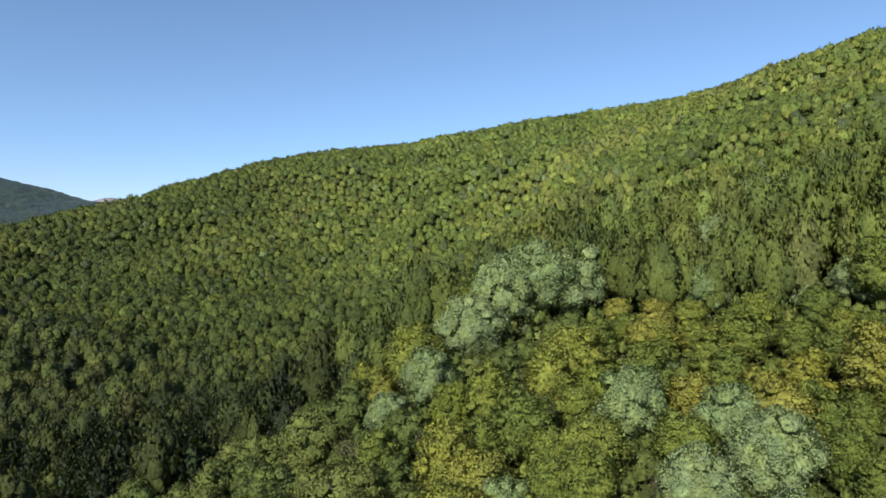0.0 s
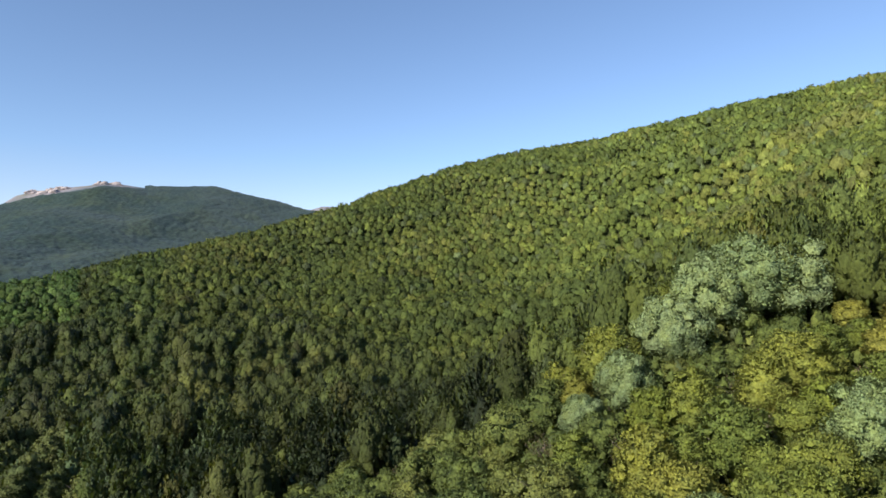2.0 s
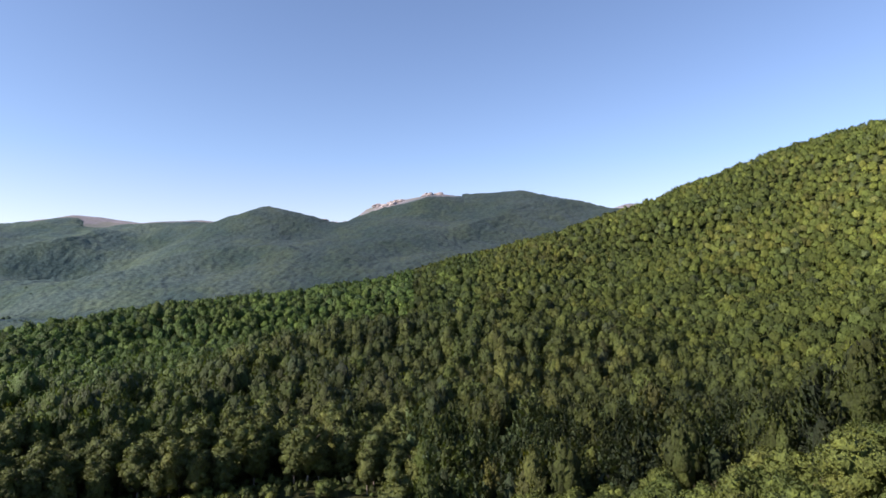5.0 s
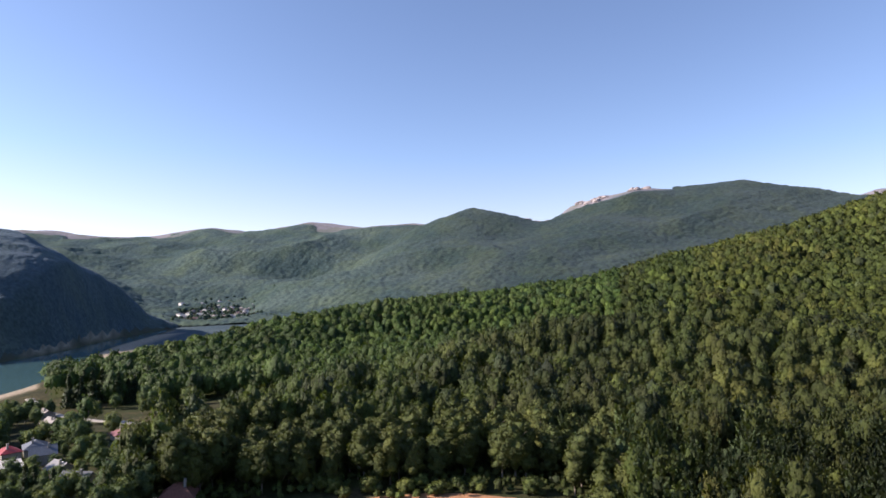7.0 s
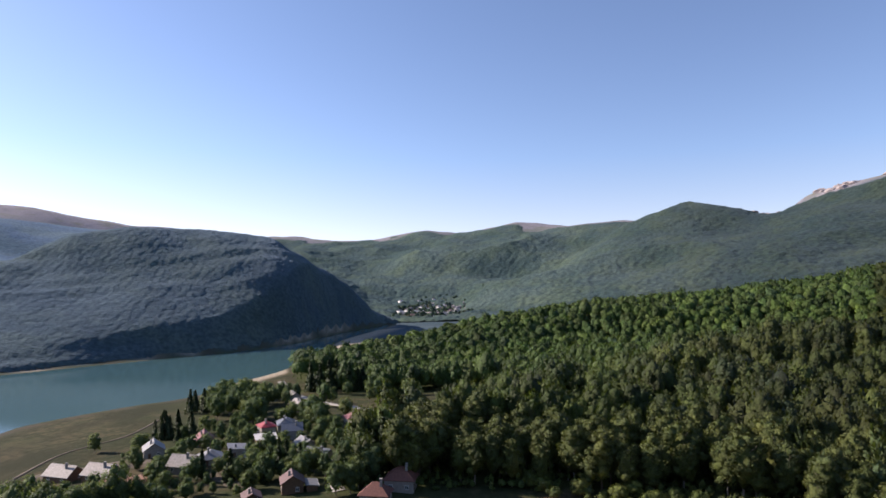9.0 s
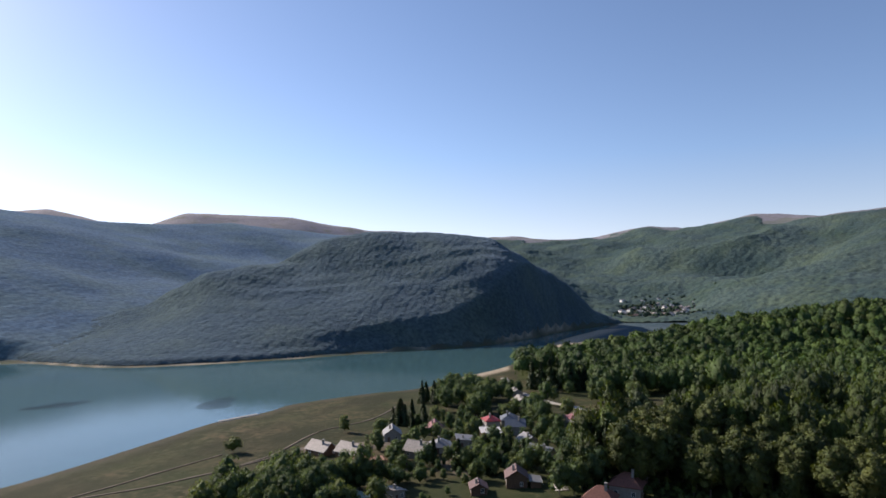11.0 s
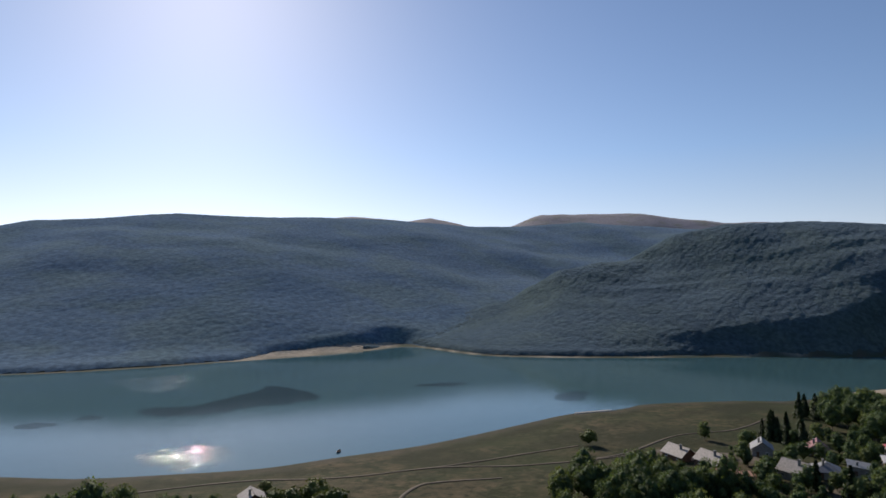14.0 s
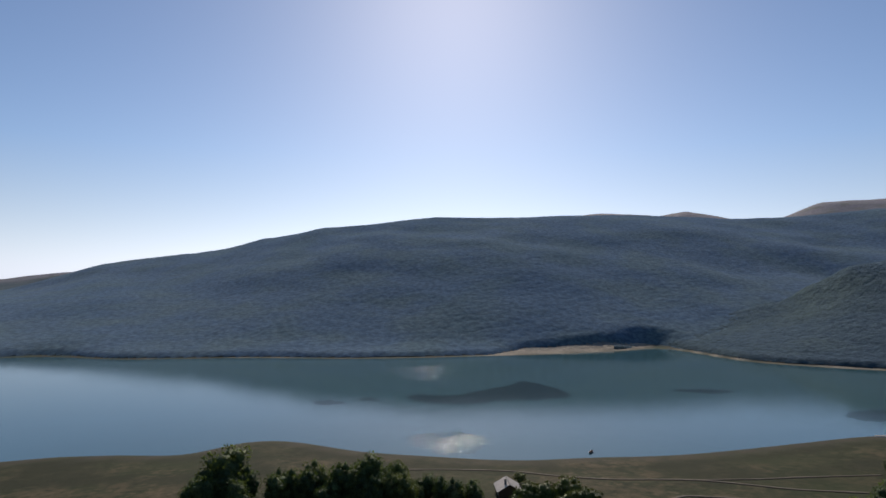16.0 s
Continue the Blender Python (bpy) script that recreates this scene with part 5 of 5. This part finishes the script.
# ---- roads, tracks and shore ----
def strip(name, label, points, wide, mat, lift=0.22, category="road"):
    """A way laid over the ground along the points."""
    p = np.array(points, float)
    path = []
    for i in range(len(p) - 1):
        a, b_, c_, d_ = p[max(i - 1, 0)], p[i], p[i + 1], p[min(i + 2, len(p) - 1)]
        steps = max(2, int(np.hypot(*(c_ - b_)) / 2.5))
        for s in np.arange(steps) / steps:
            path.append(0.5 * (2 * b_ + (c_ - a) * s + (2 * a - 5 * b_ + 4 * c_ - d_) * s**2 + (3 * b_ - a - 3 * c_ + d_) * s**3))
    path = np.array(path + [p[-1]])
    way = np.gradient(path, axis=0)
    way /= np.linalg.norm(way, axis=1)[:, None]
    side = np.stack([-way[:, 1], way[:, 0]], -1)
    wob = 1 + 0.25 * swells(path[:, 0], path[:, 1], 9, 91)[:, None]
    across = [path + side * wide * u * wob for u in (-0.62, -0.5, 0, 0.5, 0.62)]
    drop = [-0.5, lift, lift + 0.05, lift, -0.5]
    vs = []
    for q, h in zip(across, drop):
        vs.append(np.concatenate([q, (height(q[:, 0], q[:, 1])[0] + h)[:, None]], 1))
    n = len(path)
    i = np.arange(n - 1)
    tris = np.concatenate([np.concatenate([np.stack([k * n + i, (k + 1) * n + i, (k + 1) * n + i + 1], -1), np.stack([k * n + i, (k + 1) * n + i + 1, k * n + i + 1], -1)]) for k in range(4)])[:, ::-1]
    return tagged(new(name, raw_mesh(name, np.concatenate(vs), tris, None, mat)), label, category, kind="structure")


strip("road", "pale lake road above the village", [(-470, -62), (-420, -48), (-376, -28), (-356, -12), (-337, 1), (-323, 15), (-314, 27), (-302, 39), (-291, 50), (-274, 72)], 4.6, concrete)
strip("lane", "narrow village lane of pale gravel", [(-197, -8), (-208, -10), (-222, -9), (-238, -13), (-248, -33), (-254, -58), (-262, -72)], 3.2, concrete)
strip("dirt_road", "sandy yard track beside the barns", [(-250, -75), (-256, -92), (-252, -106), (-246, -122)], 9.0, dirt)
strip("dirt_road", "trampled sandy yard between the village houses", [(-212, -38), (-224, -46), (-232, -50), (-240, -47)], 9.0, dirt)
strip("dirt_track", "worn dirt track across the meadow", [(-60, -236), (-94, -226), (-117, -215), (-133, -197), (-147, -185), (-171, -174), (-193, -153), (-215, -138), (-240, -124)], 1.5, dirt, 0.16)
strip("dirt_track", "faint wheel track towards the shore", [(-171, -174), (-191, -167), (-212, -161), (-237, -151)], 1.2, dirt, 0.16)
strip("dirt_track", "curving wheel track in the grass", [(-128, -148), (-138, -155), (-148, -159), (-156, -158), (-177, -145)], 1.6, dirt, 0.16)
strip("dirt_track", "old field track along the fence line", [(-214, -139), (-238, -129), (-279, -126), (-309, -111), (-345, -108)], 1.3, dirt, 0.16)
strip("soil_track", "bare orange soil along the forest edge", [place(a, r)[:2] for a, r in ((54, 184), (58, 188), (63, 191), (67, 192), (72, 190), (76, 187))], 8.0, orange_soil, 0.18)


def flat_patch(name, label, points, z, thick, mat, category):
    ring = curve_through(points, 5)
    bm = bmesh.new()
    top = [bm.verts.new((x + 1.2 * math.sin(i * 2.1), y + 1.2 * math.cos(i * 1.7), z)) for i, (x, y) in enumerate(ring)]
    f = bm.faces.new(top)
    down = bmesh.ops.extrude_face_region(bm, geom=[f])
    for v in down["geom"]:
        if isinstance(v, bmesh.types.BMVert):
            v.co.z -= thick
    bmesh.ops.recalc_face_normals(bm, faces=bm.faces[:])
    bmesh.ops.triangulate(bm, faces=bm.faces[:])
    me = bpy.data.meshes.new(name)
    bm.to_mesh(me)
    bm.free()
    me.materials.append(mat)
    return tagged(new(name, me), label, category, "weed beds")


flat_patch("weed_bed", "large dark weed bed at the lake surface", [(-133, -378), (-144, -388), (-163, -375), (-193, -386), (-218, -395), (-233, -408), (-239, -386), (-235, -345), (-209, -339), (-182, -347), (-165, -344), (-140, -357)], 0.03, 0.2, weed, "weed bed")
flat_patch("weed_bed", "small dark weed bed in open water", [(-75, -388), (-85, -392), (-93, -379), (-80, -378)], 0.03, 0.2, weed, "weed bed")
flat_patch("weed_bed", "small round weed bed in open water", [(-103, -384), (-112, -391), (-114, -377)], 0.03, 0.2, weed, "weed bed")
flat_patch("weed_bed", "narrow dark weed bed off the wooded hill", [(-307, -332), (-329, -328), (-342, -313), (-323, -312)], 0.03, 0.2, weed, "weed bed")
flat_patch("weed_bed", "green weed bed close to the meadow shore", [(-341, -235), (-365, -237), (-372, -229), (-343, -215), (-334, -226)], 0.03, 0.2, weed, "weed bed")

pontoon = tagged(new("pontoon"), "long pale floating pontoon moored at the shore", "pontoon")
pontoon.matrix_basis = pose(-316, -191, 0.25, 0, 0, math.degrees(math.atan2(10, -21)))
for k in range(8):
    part("float", solid("float", white_paint, [(-12 + 3 * k, -1.1, -0.45, -9.15 + 3 * k, 1.1, 0.2)], 0.08), pontoon)
part("deck", solid("deck", concrete, [(-12, -1.0, 0.2, 12, 1.0, 0.3)]), pontoon)

boat = tagged(new("rowing_boat"), "small dark rowing boat lying off the shore", "boat")
boat.matrix_basis = pose(-165, -228, 0.0, 0, 0, 35)
bm = bmesh.new()
rows_ = []
for k in range(9):
    u = k / 8 * 2 - 1
    w_, up = 0.8 * (1 - abs(u) ** 2.4) + 0.06, 0.45 + 0.22 * u * u
    rows_.append([bm.verts.new((2.1 * u, s * w_ * f, z_)) for s, f, z_ in ((-1, 1, up), (-1, 0.7, -0.12), (1, 0.7, -0.12), (1, 1, up))])
for a_, b_ in zip(rows_, rows_[1:]):
    for i in range(3):
        bm.faces.new((a_[i], a_[i + 1], b_[i + 1], b_[i]))
me = bpy.data.meshes.new("hull")
bm.to_mesh(me)
bm.free()
me.materials.append(rowing_paint)
part("hull", me, boat).modifiers.new("thickness", "SOLIDIFY").thickness = 0.06
for u in (-0.9, 0.0, 0.9):
    part("bench", solid("bench", timber, [(u - 0.14, -0.6, 0.26, u + 0.14, 0.6, 0.31)]), boat)


def car(x, y, turn, paint, label):
    root = tagged(new("car"), label, "car", "parked cars")
    root.matrix_basis = stand(x, y, turn, -0.25)
    body = [(-2.1, 0.35), (2.1, 0.35), (2.1, 0.8), (1.2, 0.95), (0.6, 1.45), (-1.3, 1.45), (-2.0, 0.95)]
    m = solid("body", paint, [(body, -0.82, 0.82)], 0.05)
    part("body", m, root).rotation_euler = (0, 0, radians(90))
    part("windscreen", solid("windscreen", glass, [([(0.72, 1.38), (1.16, 0.98), (1.2, 1.0), (0.76, 1.42)], -0.68, 0.68)]), root).rotation_euler = (0, 0, radians(90))
    for wx in (-1.3, 1.3):
        for wy in (-0.8, 0.8):
            bm = bmesh.new()
            bmesh.ops.create_cone(bm, cap_ends=True, segments=14, radius1=0.32, radius2=0.32, depth=0.22, matrix=pose(-wx, wy, 0.32, 90, 0, 0))
            me = bpy.data.meshes.new("wheel")
            bm.to_mesh(me)
            bm.free()
            me.materials.append(rubber)
            part("wheel", me, root)


car(-238, -9, 30, carpaint[0], "white car parked beside the village lane")
car(-229, -5, 70, carpaint[1], "silver car parked under trees by the lane")
car(-300, 34, 50, carpaint[0], "white car parked on the lake road")


def lamp_post(x, y, turn, label="grey steel street lamp beside the lake road"):
    root = tagged(new("street_lamp"), label, "street lamp", "street lamps")
    root.matrix_basis = stand(x, y, turn, 0.1)
    part("pole", raw_mesh("pole", *stem([(0, 0, 0), (0, 0, 4), (0, 0, 8.5)], [0.11, 0.09, 0.07], 8), None, concrete), root)
    part("arm", raw_mesh("arm", *stem([(0, 0, 8.4), (0.7, 0, 8.9), (1.5, 0, 8.95)], [0.05, 0.045, 0.04], 6), None, dark_metal), root)
    part("lamp_head", solid("lamp_head", white_paint, [(1.3, -0.16, 8.85, 2.0, 0.16, 9.0)], 0.03), root)


for x, y, a in ((-334, 8, 140), (-372, -20, 130), (-300, 47, 150)):
    lamp_post(x, y, a)
for x, y in ((-352, -22), (-245, -40), (-226, -24), (-262, -62), (-208, -2)):
    pole = tagged(new("utility_pole"), "grey wooden utility pole with a crossbar", "pole", "utility poles")
    pole.matrix_basis = stand(x, y, 30, 0.2)
    part("post", raw_mesh("post", *stem([(0, 0, 0), (0, 0, 8)], [0.13, 0.09], 8), None, bark), pole)
    part("crossbar", solid("crossbar", timber, [(-0.8, -0.06, 7.3, 0.8, 0.06, 7.42)]), pole)

# ---- trees in and below the village: bearing, distance, spreads, count, kinds, height factor ----
HOUSE_SPOTS = np.array([h[:2] for h in HOUSES] + [(-186, -72), (-222, -82), (-203, -17), (-229, -12), (-238, -8)])
for a, r, da, dr, count, kinds, lo, hi, group in (
        (100, 385, 3.8, 45, 74, alders, 0.7, 1.2, "trees of the shore wood"),
        (94.5, 318, 3, 28, 14, garden_trees, 0.8, 1.2, "village trees"),
        (103, 252, 9, 50, 84, garden_trees, 0.4, 0.85, "village trees"),
        (95.5, 228, 4, 30, 40, garden_trees, 0.5, 1.05, "village trees"),
        (116.5, 202, 7.5, 20, 76, alders, 0.75, 1.25, "trees below the village"),
        (110, 185, 4.5, 12, 14, garden_trees, 0.7, 1.0, "village trees"),
        (166.5, 198, 5.6, 9, 44, alders, 0.75, 1.15, "trees at the meadow edge"),
        (157, 198, 3.2, 8, 16, alders, 0.5, 0.85, "trees at the meadow edge"),
        (177, 200, 3.0, 8, 14, alders, 0.9, 1.3, "trees at the meadow edge"),
        (186, 196, 8, 12, 64, hazels, 0.38, 0.62, "low trees at the meadow edge"),
        (196, 200, 6, 12, 20, alders, 0.7, 1.1, "trees at the meadow edge"),
        (147, 200, 5, 8, 14, bushes, 0.9, 1.6, "bushes at the meadow edge"),
        (101, 250, 9, 48, 90, garden_trees, 0.22, 0.42, "village bushes"),
        (108, 232, 6, 30, 40, garden_trees, 0.35, 0.8, "village trees"),
        (100.5, 300, 5, 36, 40, garden_trees, 0.35, 0.85, "village trees"),
        (93.5, 255, 3, 30, 20, garden_trees, 0.4, 0.9, "village trees"),
        (98, 235, 5, 34, 40, garden_trees, 0.35, 0.65, "village trees"),
        (88, 385, 5, 18, 14, garden_trees, 0.7, 1.2, "trees above the lake road"),
        (106.5, 310, 2.0, 20, 9, spruces, 0.6, 0.85, "village spruces"),
        (104.4, 372, 0.6, 10, 3, spruces, 0.8, 1.0, "village spruces"),
        (99.5, 235, 4.5, 22, 14, spruces, 0.5, 0.85, "village spruces"),
        (88, 212, 2.2, 10, 8, spruces, 1.0, 1.35, "village spruces"),
        (91, 205, 1.6, 14, 10, garden_trees, 0.9, 1.3, "village trees"),
        (92.5, 425, 2.5, 16, 14, spruces, 1.0, 1.4, "trees above the lake road"),
        (66, 196, 10, 6, 12, bushes, 0.6, 1.1, "bushes in the clearing"),
        (45, 158, 6, 9, 14, bushes, 0.7, 1.2, "bushes in the clearing")):
    for k in range(count):
        x, y, z = place(a + max(-1.0, min(1.0, random.gauss(0, 0.55))) * da, r + random.gauss(0, 0.55) * dr)
        aside = np.abs(HOUSE_SPOTS @ np.array([-y, x]) / r)
        ahead = HOUSE_SPOTS @ np.array([x, y]) / math.hypot(x, y) - math.hypot(x, y)
        if np.any((aside < 6.5) & (ahead > 0) & (ahead < 26)) and "village" in group and random.random() < 0.45:
            continue  # the houses keep their view
        if np.min(np.hypot(HOUSE_SPOTS[:, 0] - x, HOUSE_SPOTS[:, 1] - y)) > 8.5 and float(shore_distance(np.array([x]), np.array([y]))[0]) > 12:
            plant_one(random.choice(kinds), x, y, random.uniform(lo, hi), group)
plant_one(alders[1], *place(176.4, 204)[:2], 1.75, "trees at the meadow edge")
plant_one(alders[0], *place(164.0, 198)[:2], 1.5, "trees at the meadow edge")
plant_one(bushes[0], *place(121.6, 283)[:2], 1.3, "bushes at the meadow edge")
plant_one(bushes[1], *place(150.4, 226)[:2], 0.8, "bushes at the meadow edge")
